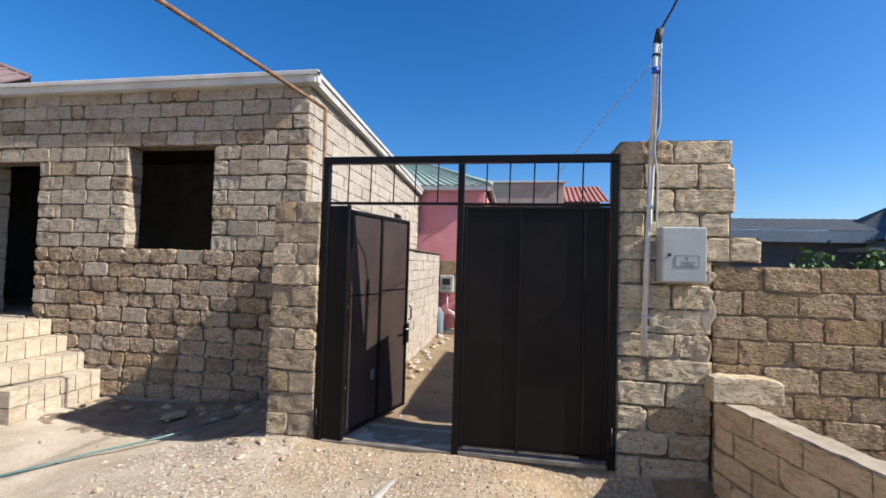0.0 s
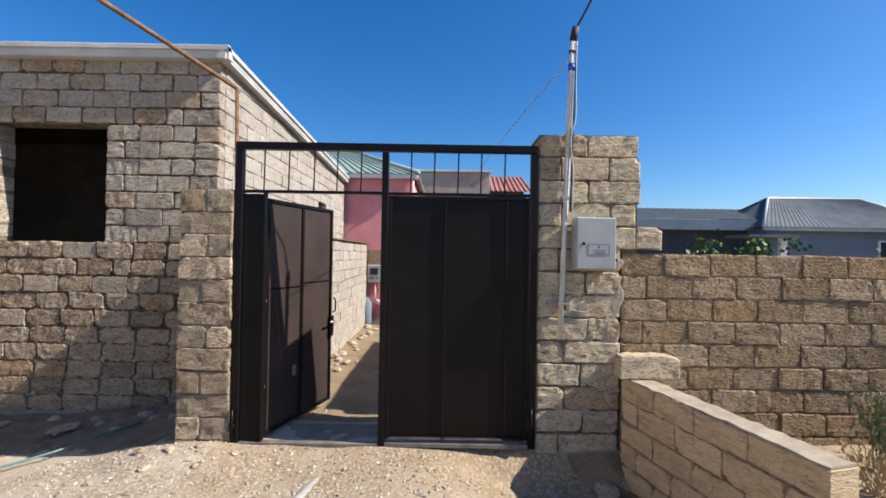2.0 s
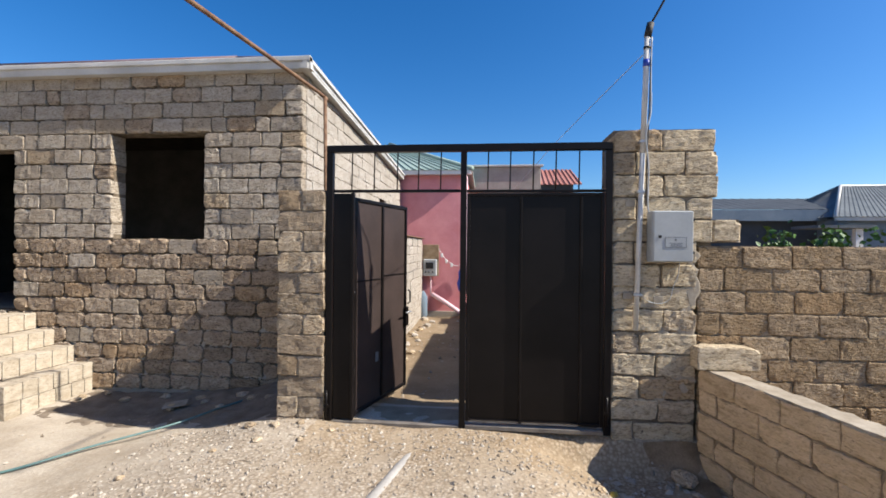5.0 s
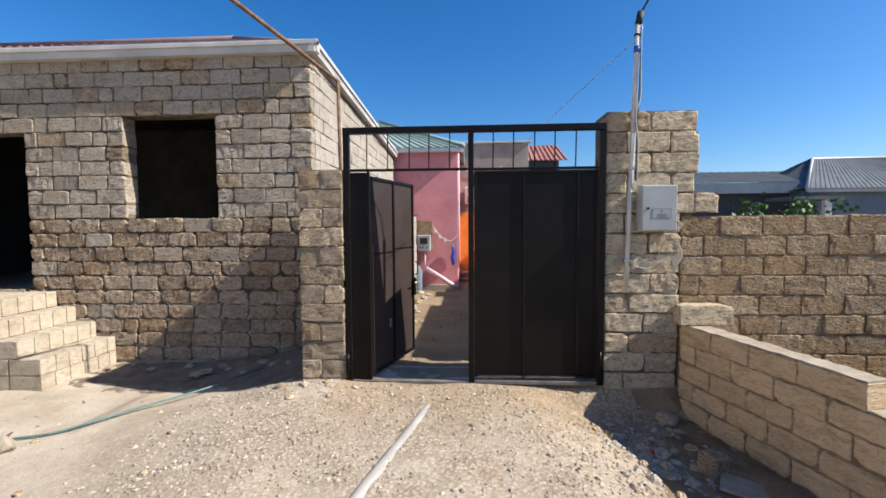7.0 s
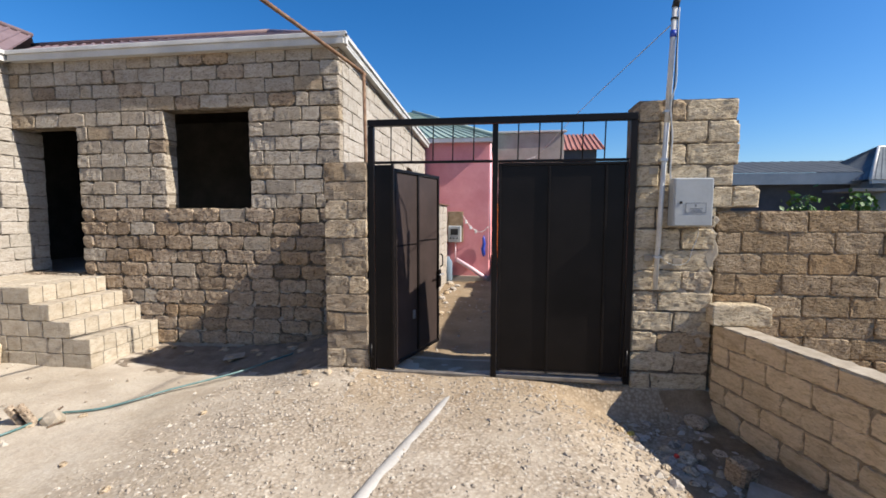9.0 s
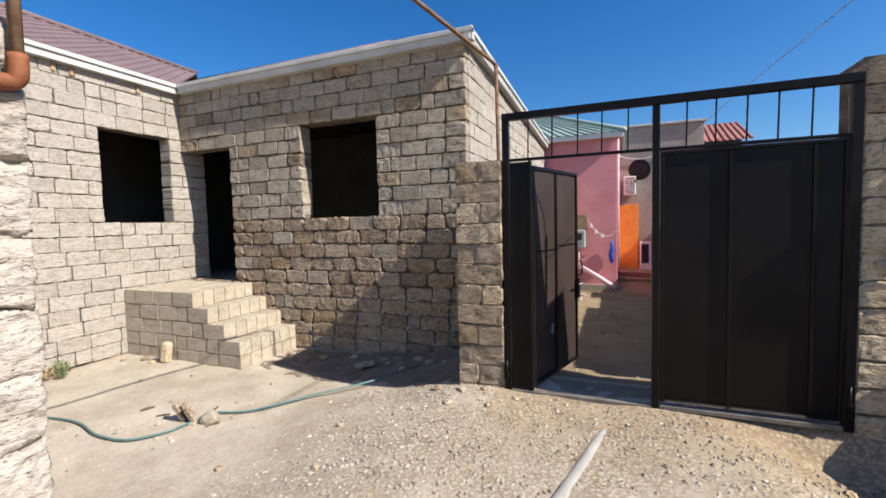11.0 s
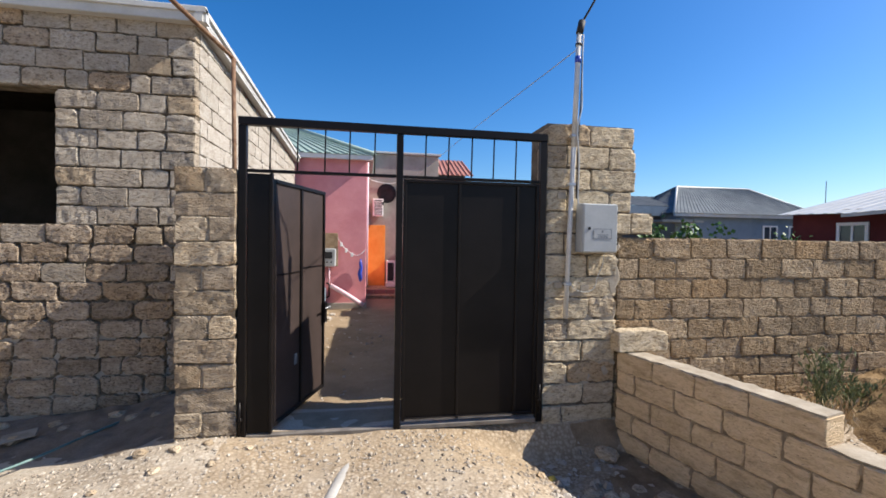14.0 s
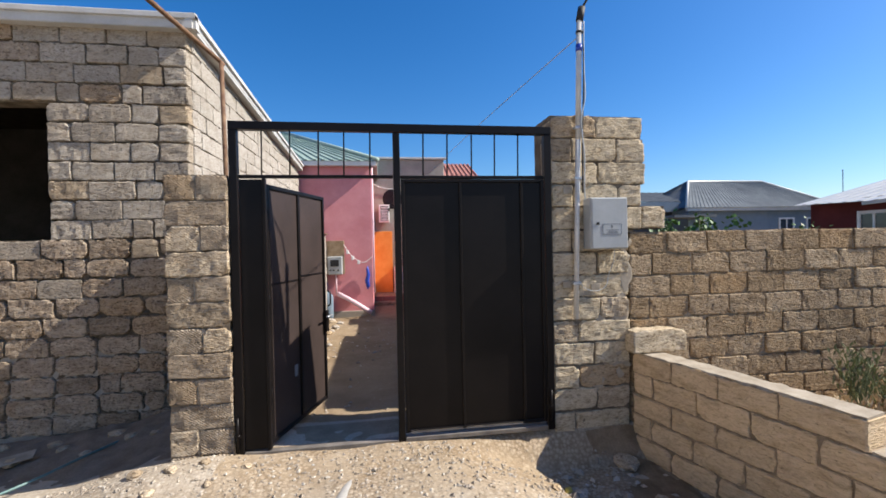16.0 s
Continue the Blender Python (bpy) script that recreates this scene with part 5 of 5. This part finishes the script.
ribbed("roof", ((-4.9, 16.6, 3.73), (-4.9, 11.2, 3.73), (-3.6, 14.0, 5.05), (-3.6, 14.1, 5.05)), M["roof_green"], pink, 0.2, 0.03)
under(pink, pipe("ridge_cap", ((0.28, 11.2, 3.76), (-2.5, 14.0, 5.08)), 0.06, M["roof_green"], seg=8))
under(pink, pipe("corner_pipe", ((0.13, 11.44, 0.5), (0.13, 11.44, 3.6)), 0.025, M["pale_pink"], seg=8))
meter = group_at("gas_meter_box", -0.85, 11.3, 1.45, "cream and grey gas meter box on the pink wall", "meter box")
under(meter, box("back_board", -1.0, -0.58, 11.32, 11.38, 0.98, 1.80, M["wood"], bevel=0.006))
under(meter, box("case", -0.97, -0.62, 11.16, 11.31, 0.98, 1.42, M["boxgrey"], bevel=0.02))
under(meter, box("dial_window", -0.90, -0.70, 11.145, 11.158, 1.18, 1.34, M["black"], bevel=0.004))
for x in (-0.90, -0.82, -0.72):
    under(meter, pipe("knob", ((x, 11.158, 1.09), (x, 11.135, 1.09)), 0.022, M["black"], seg=10))
under(meter, pipe("feed_pipe", ((-0.78, 11.25, 0.98), (-0.78, 11.27, 0.75), (-0.78, 11.28, 0.5)), 0.02, M["pale_pink"], seg=8))
tagged(pipe("sewer_pipe", ((-0.75, 11.25, 0.52), (-0.35, 11.25, 0.28), (0.05, 11.2, 0.02)), 0.055, M["pale_pink"], seg=10), "pale pink drain pipe sloping along the wall foot", "pipe")
tagged(pipe("gas_bottle", ((-0.98, 11.2, -0.07), (-0.98, 11.2, -0.03), (-0.98, 11.2, 0.45), (-0.98, 11.2, 0.53), (-0.98, 11.2, 0.6)), 0.13, M["bluewall"], seg=14, radii=[0.11, 0.13, 0.13, 0.08, 0.04]), "small grey-blue gas bottle by the meter", "gas bottle")
tagged(pipe("blue_cloth", ((-0.02, 11.33, 1.16), (-0.03, 11.325, 1.08), (-0.01, 11.32, 0.95), (-0.045, 11.32, 0.80), (-0.02, 11.325, 0.66), (-0.03, 11.33, 0.6)), 0.03, M["blue"], seg=7, radii=[0.012, 0.035, 0.045, 0.055, 0.05, 0.02]), "blue cloth hanging bunched on the corner", "cloth")
line = group_at("hanging_line", -0.3, 11.35, 1.3, "string with small white rags across the pink wall", "washing line")
under(line, pipe("cord", ((-0.62, 11.33, 1.75), (-0.4, 11.32, 1.42), (-0.12, 11.32, 1.25), (0.1, 11.33, 1.4)), 0.008, M["white"], seg=6, steps=5))
for x, z in ((-0.5, 1.53), (-0.38, 1.38), (-0.24, 1.28)):
    under(line, box("rag", x - 0.03, x + 0.03, 11.30, 11.325, z - 0.06, z + 0.04, M["white"], bevel=0.006))

backh = group_at("grey_house", 1.4, 15.5, -0.1, "grey rendered house across the passage with an orange door", "house")
under(backh, box("wall", 0.02, 2.42, 14.5, 18.0, -0.25, 4.40, M["greywall"], bevel=0.01))
under(backh, box("parapet_cap", -0.05, 2.5, 14.42, 14.62, 4.41, 4.47, M["fascia"], bevel=0.006))
under(backh, box("door", 0.10, 0.70, 14.44, 14.49, 0.12, 2.1, M["orange"], bevel=0.006, label="bright orange door"))
under(backh, box("landing", -0.05, 2.3, 13.4, 14.49, -0.2, 0.16, M["boundary"], bevel=0.012))
under(backh, box("landing", -0.05, 2.3, 13.05, 13.39, -0.2, 0.02, M["boundary"], bevel=0.012))
for i in range(6):
    under(backh, box("brick", 0.0 + i * 0.36, 0.34 + i * 0.36, 13.36, 13.4, 0.025, 0.155, M["roof_tile"], bevel=0.006))
ac = group_at("air_conditioner", 0.36, 14.2, 2.4, "white outdoor air conditioner unit on the grey wall", "air conditioner")
under(ac, box("case", 0.29, 0.62, 14.15, 14.48, 2.38, 2.93, M["white"], bevel=0.012))
under(ac, box("grille", 0.34, 0.59, 14.138, 14.15, 2.43, 2.88, M["black"], bevel=0.004))
for i in range(9):
    under(ac, box("slat", 0.335, 0.595, 14.126, 14.139, 2.45 + i * 0.047, 2.472 + i * 0.047, M["white"], bevel=0.002))
dish = group_at("satellite_dish", 0.50, 14.3, 3.3, "dark satellite dish on the grey wall", "satellite dish")
bm = bmesh.new()
bmesh.ops.create_uvsphere(bm, u_segments=28, v_segments=16, radius=0.8)
bmesh.ops.delete(bm, geom=[v for v in bm.verts if v.co.z > -0.69], context="VERTS")
bmesh.ops.solidify(bm, geom=list(bm.faces), thickness=0.012)
bmesh.ops.transform(bm, matrix=pose(0.62, 13.5, 3.02, 97, 0, -8), verts=bm.verts)
under(dish, part("reflector", bm, M["black"], smooth=True))
under(dish, pipe("arm", ((0.62, 14.45, 2.95), (0.62, 14.32, 2.7), (0.60, 13.95, 2.8)), 0.018, M["black"], seg=8))
tagged(pipe("wall_cable", ((0.12, 14.46, 3.62), (0.4, 14.46, 3.5), (0.9, 14.46, 3.46), (1.5, 14.46, 3.62)), 0.012, M["white"], seg=6, steps=6), "pale cable sagging across the grey wall", "wire")
floor_ac = group_at("air_conditioner", 0.85, 14.2, 0.16, "old white outdoor unit with a dark grille standing on the landing", "air conditioner")
under(floor_ac, box("case", 0.74, 1.03, 13.98, 14.4, 0.30, 0.98, M["white"], bevel=0.012))
under(floor_ac, box("grille", 0.77, 0.96, 13.968, 13.979, 0.36, 0.92, M["black"], bevel=0.004))
under(floor_ac, box("foot", 0.72, 1.05, 13.96, 14.4, 0.163, 0.295, M["white"], bevel=0.008))
tagged(box("stored_panel", 1.06, 1.28, 14.15, 14.2, 0.163, 1.0, M["greywall"], bevel=0.01, m=pose(0, 0, 0, -2, 0, 0)), "grey panel leaning on the landing", "panel")
tagged(pipe("leaning_pole", ((1.3, 13.95, 0.165), (1.45, 14.4, 1.75)), 0.02, M["wood"], seg=8), "thin wooden pole leaning on the grey wall", "pole")

tileh = group_at("red_roof_house", 4.2, 21.0, 0.0, "distant house under a red tiled roof", "house")
under(tileh, box("wall", 2.2, 4.6, 20.2, 24.0, -0.2, 4.7, M["roof_dark"], bevel=0.0))
ribbed("roof", ((1.8, 20.0, 4.62), (4.95, 20.0, 4.62), (4.75, 21.6, 5.55), (2.0, 21.6, 5.55)), M["roof_tile"], tileh, 0.22, 0.05)
ribbed("roof", ((4.95, 24.2, 4.62), (1.8, 24.2, 4.62), (2.0, 21.6, 5.55), (4.75, 21.6, 5.55)), M["roof_tile"], tileh, 0.22, 0.05)

# ---- houses beyond the boundary wall ----
def house_window(parent, x, y, z0, z1, w, alongy):
    """A framed window on a wall facing -x (alongy) or -y."""
    win = under(parent, new("window"))
    fr = 0.09

    def put(nm, u0, u1, d0, d1, a, b, mat):
        dims = (x - d1, x - d0, y + u0, y + u1, a, b) if alongy else (x + u0, x + u1, y - d1, y - d0, a, b)
        ob = box(nm, *dims, M[mat], bevel=0.0)
        ob.parent = win

    put("frame", 0, w, 0.002, 0.05, z0, z0 + fr, "white")
    put("frame", 0, w, 0.002, 0.05, z1 - fr, z1, "white")
    put("frame", 0, fr, 0.002, 0.05, z0 + fr, z1 - fr, "white")
    put("frame", w - fr, w, 0.002, 0.05, z0 + fr, z1 - fr, "white")
    put("pane", fr, w - fr, 0.002, 0.02, z0 + fr, z1 - fr, "glass")
    put("mullion", w * 0.5 - 0.03, w * 0.5 + 0.03, 0.021, 0.045, z0 + fr, z1 - fr, "white")


shed = group_at("long_shed", 15.5, 24.0, 0.0, "long low shed with a dark sheet roof", "shed")
under(shed, box("wall", 6.0, 19.0, 23.5, 28.0, -0.2, 3.25, M["roof_dark"], bevel=0.0))
under(shed, box("fascia", 5.5, 19.2, 22.9, 23.1, 3.2, 3.75, M["bluewall"], bevel=0.0))
ribbed("roof", ((5.5, 23.0, 3.78), (19.2, 23.0, 3.78), (19.2, 27.0, 4.75), (5.5, 27.0, 4.75)), M["roof_dark"], shed, 0.5, 0.02)
hip = group_at("blue_house", 21.0, 24.0, 0.0, "blue-grey house under a hipped asbestos sheet roof", "house")
under(hip, box("wall", 17.2, 26.2, 22.2, 28.0, -0.2, 3.3, M["bluewall"], bevel=0.0))
under(hip, box("fascia", 16.9, 26.6, 21.85, 22.0, 3.16, 3.34, M["fascia"], bevel=0.0))
HA, HB, HC, HDd = (16.8, 21.8, 3.34), (26.7, 21.8, 3.34), (24.6, 25.0, 5.2), (19.4, 25.0, 5.2)
ribbed("roof", (HA, HB, HC, HDd), M["roof_grey"], hip, 0.24, 0.022)
ribbed("roof", ((16.8, 28.4, 3.34), HA, HDd, (19.35, 25.1, 5.2)), M["roof_grey"], hip, 0.24, 0.022)
ribbed("roof", (HB, (26.7, 28.4, 3.34), (24.65, 25.1, 5.2), HC), M["roof_grey"], hip, 0.24, 0.022)
under(hip, pipe("ridge_cap", (HA, HDd, HC, HB), 0.08, M["roof_silver"], seg=6))
for x in (22.9, 24.7):
    house_window(hip, x, 22.2, 1.6, 2.75, 1.0, False)
under(hip, box("porch_roof", 15.2, 17.6, 20.6, 22.3, 2.75, 2.88, M["roof_grey"], bevel=0.0))
under(hip, box("porch_post", 16.9, 17.2, 20.8, 21.0, 0.0, 2.74, M["white"], bevel=0.0))

redh = group_at("red_house", 16.0, 9.0, 0.0, "dark red house with white windows and a silver sheet roof", "house")
under(redh, box("wall", 14.0, 20.0, 7.2, 12.5, -0.2, 2.75, M["redwall"], bevel=0.0))
end_v = [(x, y, z) for y in (5.2, 7.19) for x, z in ((13.9, -0.2), (15.1, -0.2), (15.1, 3.24), (13.9, 2.94))]
under(redh, raw("stone_end", end_v, [(0, 1, 2, 3), (7, 6, 5, 4), (0, 4, 5, 1), (1, 5, 6, 2), (2, 6, 7, 3), (3, 7, 4, 0)], M["boundary"]))
ribbed("roof", ((13.5, 12.6, 2.66), (13.5, 10.2, 2.60), (18.5, 10.2, 3.86), (18.5, 12.6, 3.86)), M["roof_silver"], redh, 0.4, 0.018)
ribbed("roof", ((13.0, 10.25, 2.55), (13.0, 6.4, 2.74), (18.5, 6.4, 4.12), (18.5, 10.25, 3.90)), M["roof_silver"], redh, 0.4, 0.018)
board = [(x, y, z) for y, z0, z1 in ((10.25, 2.47, 2.56), (6.4, 2.66, 2.75)) for x, z in ((13.01, z0), (13.06, z0), (13.06, z1), (13.01, z1))]
under(redh, raw("eaves_board", board, [(0, 1, 2, 3), (7, 6, 5, 4), (0, 4, 5, 1), (1, 5, 6, 2), (2, 6, 7, 3), (3, 7, 4, 0)], M["fascia"]))
house_window(redh, 14.0, 10.25, 1.2, 2.36, 0.85, True)
house_window(redh, 14.0, 8.75, 1.2, 2.40, 0.95, True)
house_window(redh, 14.0, 7.35, 1.95, 2.45, 0.55, True)
yel = group_at("yellow_house", 17.0, 4.0, 0.0, "pale yellow house end with a blue-grey eaves", "house")
under(yel, box("wall", 15.2, 22.0, -2.0, 6.3, -0.2, 4.1, M["yellowwall"], bevel=0.0))
ribbed("roof", ((14.6, 6.55, 4.05), (14.6, -2.6, 4.05), (18.5, -2.6, 5.6), (18.5, 6.55, 5.6)), M["roof_grey"], yel, 0.35, 0.04)
far_house = group_at("far_house", 31.5, 17.0, 0.0, "distant house under a blue-grey pyramid roof", "house")
under(far_house, box("wall", 29.5, 34.5, 15.0, 20.0, -0.2, 4.6, M["bluewall"], bevel=0.0))
tip, foot = (32.0, 17.6, 6.1), [(29.0, 14.5, 4.6), (35.0, 14.5, 4.6), (35.0, 20.5, 4.6), (29.0, 20.5, 4.6)]
under(far_house, raw("roof", foot + [tip], [(0, 1, 4), (1, 2, 4), (2, 3, 4), (3, 0, 4), (3, 2, 1, 0)], M["roof_grey"]))
tagged(pipe("antenna_mast", ((30.7, 25.0, 0.0), (30.7, 25.0, 6.0)), 0.025, M["roof_dark"], seg=6), "thin antenna mast on the skyline", "mast")
tall = group_at("pink_block", -16.0, -2.0, 0.0, "tall pale pink building with a mauve recess behind the old wall", "house")
under(tall, box("wall", -20.0, -14.06, -8.0, 3.78, -0.2, 11.0, M["pale_pink"], bevel=0.0))
under(tall, box("panel", -14.05, -14.0, -8.0, 2.35, 0.0, 11.0, M["white"], bevel=0.0))
under(tall, box("recess", -14.052, -14.02, 2.72, 3.05, 0.0, 11.0, M["mauve"], bevel=0.0))


# ---- sand heap and black machine ----
def build_mound():
    nx, ny = 230, 150
    xs, ys = np.linspace(3.6, 11.5, nx), np.linspace(-0.8, 4.0, ny)
    gx, gy = np.meshgrid(xs, ys)
    base = ground_height(gx, gy) - 0.03
    def cone(cx, cy, sx, sy, top, swirl):
        ang, d = np.arctan2((gy - cy) / sy, (gx - cx) / sx), np.hypot((gx - cx) / sx, (gy - cy) / sy)
        gully = np.array([[noise.noise(Vector((a * 3.4 + swirl, q * 0.8, swirl))) * 0.6 + noise.noise(Vector((a * 8.0, q * 1.5 + swirl, 3.0))) * 0.3 for a, q in zip(ra, rd)] for ra, rd in zip(ang, d)])
        return top * np.clip(1.06 - np.sqrt(d * d + 0.012) + gully * np.clip(d, 0, 0.5) * 0.32, 0, None)

    h = np.maximum(np.maximum(cone(5.95, 2.5, 1.85, 1.65, 0.90, 2.0), cone(5.75, 3.45, 1.3, 0.95, 0.60, 7.0)), cone(7.7, 2.3, 2.2, 1.9, 0.80, 4.0)) + 0.06 * np.exp(-(((gx - 4.5) / 0.8) ** 2 + ((gy - 2.3) / 0.9) ** 2))
    bumps = np.array([[noise.noise(Vector((x * 2.2, y * 2.2, 1.0))) * 0.05 + noise.noise(Vector((x * 5, y * 5, 5.0))) * 0.03 + noise.noise(Vector((x * 11, y * 11, 9.0))) * 0.02 + noise.noise(Vector((x * 26, y * 26, 4.0))) * 0.026
                       + 0.022 * (1 - 2 * abs(noise.noise(Vector((x * 1.6 + y * 0.9, y * 4.2 - x * 1.5, 12.0))))) for x in xs] for y in ys])
    edge = smooth_step(0, 0.12, h)
    gz = base + h + bumps * (0.25 + 0.75 * edge) * np.clip(h * 4, 0, 1)
    r = random.Random(77)
    cv, cf = [], []
    for n in range(1500):
        q, p = r.randrange(8, ny - 8), r.randrange(8, nx - 8)
        if h[q, p] < 0.04 + 0.2 * r.random():
            continue
        s = 0.008 + 0.04 * r.random() ** 4
        o = len(cv)
        cv += [(xs[p] + dx * s * r.uniform(0.6, 1.3), ys[q] + dy * s * r.uniform(0.6, 1.3), gz[q, p] + (dz * r.uniform(0.6, 1.2) + 0.2) * s) for dx, dy, dz in ((1, 0, 0), (-1, 0, 0), (0, 1, 0), (0, -1, 0), (0, 0, 1), (0, 0, -1))]
        cf += [tuple(o + k for k in t) for t in ((0, 2, 4), (2, 1, 4), (1, 3, 4), (3, 0, 4), (2, 0, 5), (1, 2, 5), (3, 1, 5), (0, 3, 5))]
    tagged(raw("sand_clods", cv, cf, M["sand"]), "small clods of damp sand scattered over the heap", "sand", kind="stuff")
    v = np.stack([gx, gy, gz], -1).reshape(-1, 3)
    i = (np.arange(ny - 1)[:, None] * nx + np.arange(nx - 1)[None]).ravel()
    f = np.stack([i, i + 1, i + nx + 1, i + nx], -1)
    return tagged(raw("sand_heap", v.tolist(), f.tolist(), M["sand"], smooth=True), "heap of brown building sand behind the low wall", "sand heap")


build_mound()
mach = group_at("black_trailer", 9.0, 3.5, 0.1, "black tarred trailer part behind the sand heap", "trailer")
under(mach, box("bed", 8.35, 10.65, 3.25, 3.9, 0.50, 0.68, M["tar"], bevel=0.03))
under(mach, box("edge_strip", 8.34, 10.65, 3.235, 3.25, 0.66, 0.70, M["galv"], bevel=0.003))
under(mach, box("tar_box", 8.95, 10.35, 3.35, 3.88, 0.685, 0.93, M["tar"], bevel=0.05))
under(mach, box("tail_board", -0.16, 0.16, -0.02, 0.02, 0.0, 0.34, M["wood"], bevel=0.006, m=pose(8.78, 3.72, 0.80, -12, -14, 8), label="dull wooden board"))
under(mach, box("board_prop", 8.7, 8.85, 3.68, 3.80, 0.67, 0.84, M["tar"], bevel=0.01))
bm = bmesh.new()
prof = [(0.17, -0.09), (0.30, -0.10), (0.34, -0.06), (0.34, 0.06), (0.30, 0.10), (0.17, 0.09)]
n = 28
vs = [[bm.verts.new((8.42 + rr * math.cos(2 * math.pi * i / n), 3.72 + w, 0.55 + rr * math.sin(2 * math.pi * i / n))) for rr, w in prof] for i in range(n)]
for i in range(n):
    for j in range(len(prof)):
        bm.faces.new((vs[i][j], vs[i][(j + 1) % 6], vs[(i + 1) % n][(j + 1) % 6], vs[(i + 1) % n][j]))
bmesh.ops.recalc_face_normals(bm, faces=bm.faces)
under(mach, part("tyre", bm, M["tar"], smooth=True))
under(mach, pipe("hub", ((8.42, 3.66, 0.55), (8.42, 3.78, 0.55)), 0.18, M["tar"], seg=16))
under(mach, box("prop", 10.05, 10.15, 3.4, 3.5, 0.0, 0.51, M["tar"], bevel=0.01))


# ---- plants ----
def leafy(name, centre, spread, count, size, mat, seed, label, category, stems=5, kind_blade=False):
    """Stems with many small leaves or blades, uneven and with gaps."""
    r = random.Random(seed)
    th = group_at(name, *centre, label, category)
    verts, faces, sv, sf = [], [], [], []
    tips = []
    for i in range(stems):
        a = r.uniform(0, 6.28)
        tip = Vector((centre[0] + spread[0] * r.uniform(0.2, 0.9) * math.cos(a), centre[1] + spread[1] * r.uniform(0.2, 0.9) * math.sin(a), centre[2] + spread[2] * r.uniform(0.6, 1.0)))
        b = Vector((centre[0] + 0.15 * spread[0] * r.uniform(-1, 1), centre[1] + 0.15 * spread[1] * r.uniform(-1, 1), centre[2] - 0.03))
        mid = b.lerp(tip, 0.5) + Vector((0, 0, 0.08 * spread[2]))
        tips.append((b, mid, tip))
        v, f = sweep((b, mid, tip), 0.01, 5, [0.03 * size / 0.05 * 0.2, 0.02 * size / 0.05 * 0.2, 0.004])
        sf += [tuple(len(sv) + k for k in q) for q in f]
        sv += v
    for i in range(count):
        b, mid, tip = r.choice(tips)
        t = r.uniform(0.25, 1.05)
        p = (b.lerp(mid, t * 2) if t < 0.5 else mid.lerp(tip, t * 2 - 1)) + Vector((r.gauss(0, 0.22) * spread[0], r.gauss(0, 0.22) * spread[1], r.gauss(0, 0.10) * spread[2]))
        p.z = max(p.z, centre[2])
        d = Vector((r.gauss(0, 1), r.gauss(0, 1), r.gauss(0.5 if not kind_blade else 2.2, 0.6))).normalized()
        w = d.orthogonal().normalized()
        w = Matrix.Rotation(r.uniform(0, 6.28), 3, d) @ w
        s = size * r.uniform(0.6, 1.4)
        wide = 0.10 if kind_blade else 0.42
        o = len(verts)
        verts += [p, p + d * s * 0.5 + w * s * wide, p + d * s, p + d * s * 0.5 - w * s * wide + w.cross(d) * s * 0.15]
        faces += [(o, o + 1, o + 2, o + 3)]
    tagged(under(th, raw("stems", sv, sf, M["bark"] if not kind_blade else M[mat])), kind="stuff")
    tagged(under(th, raw("foliage", verts, faces, M[mat])), kind="stuff")
    return th


leafy("vine", (5.2, 7.5, 0.1), (0.5, 0.4, 1.82), 1800, 0.10, "leaf", 1, "green grape vine behind the boundary wall", "vine", 9)
leafy("vine", (7.0, 8.3, 0.1), (0.55, 0.4, 1.80), 1800, 0.10, "leaf", 2, "green grape vine behind the boundary wall", "vine", 9)
leafy("vine", (11.6, 10.5, 0.1), (1.0, 0.5, 1.8), 1300, 0.11, "leaf", 3, "green vine far behind the boundary wall", "vine", 8)
leafy("weed", (4.25, 3.55, 0.1), (0.28, 0.18, 0.60), 420, 0.062, "weed", 4, "dusty green weed against the boundary wall", "weed", 14, True)
leafy("weed", (4.7, 3.55, 0.1), (0.3, 0.18, 0.30), 420, 0.06, "weed", 5, "low dusty weed against the boundary wall", "weed", 10, True)
leafy("weed", (3.9, 3.2, 0.1), (0.25, 0.2, 0.35), 300, 0.06, "straw", 6, "dry straw weed behind the low wall", "weed", 10, True)
leafy("dry_grass", (-6.3, 2.9, -0.1), (0.20, 0.26, 0.11), 420, 0.05, "straw", 7, "dry yellow grass at the foot of the wing wall", "grass", 16, True)
leafy("dry_grass", (-5.75, 2.5, -0.1), (0.2, 0.26, 0.05), 200, 0.045, "straw", 8, "dry yellow grass at the foot of the wing wall", "grass", 12, True)
leafy("weed", (-6.22, 3.1, -0.1), (0.12, 0.12, 0.16), 220, 0.06, "weed", 9, "small green weed at the wall foot", "weed", 8, True)
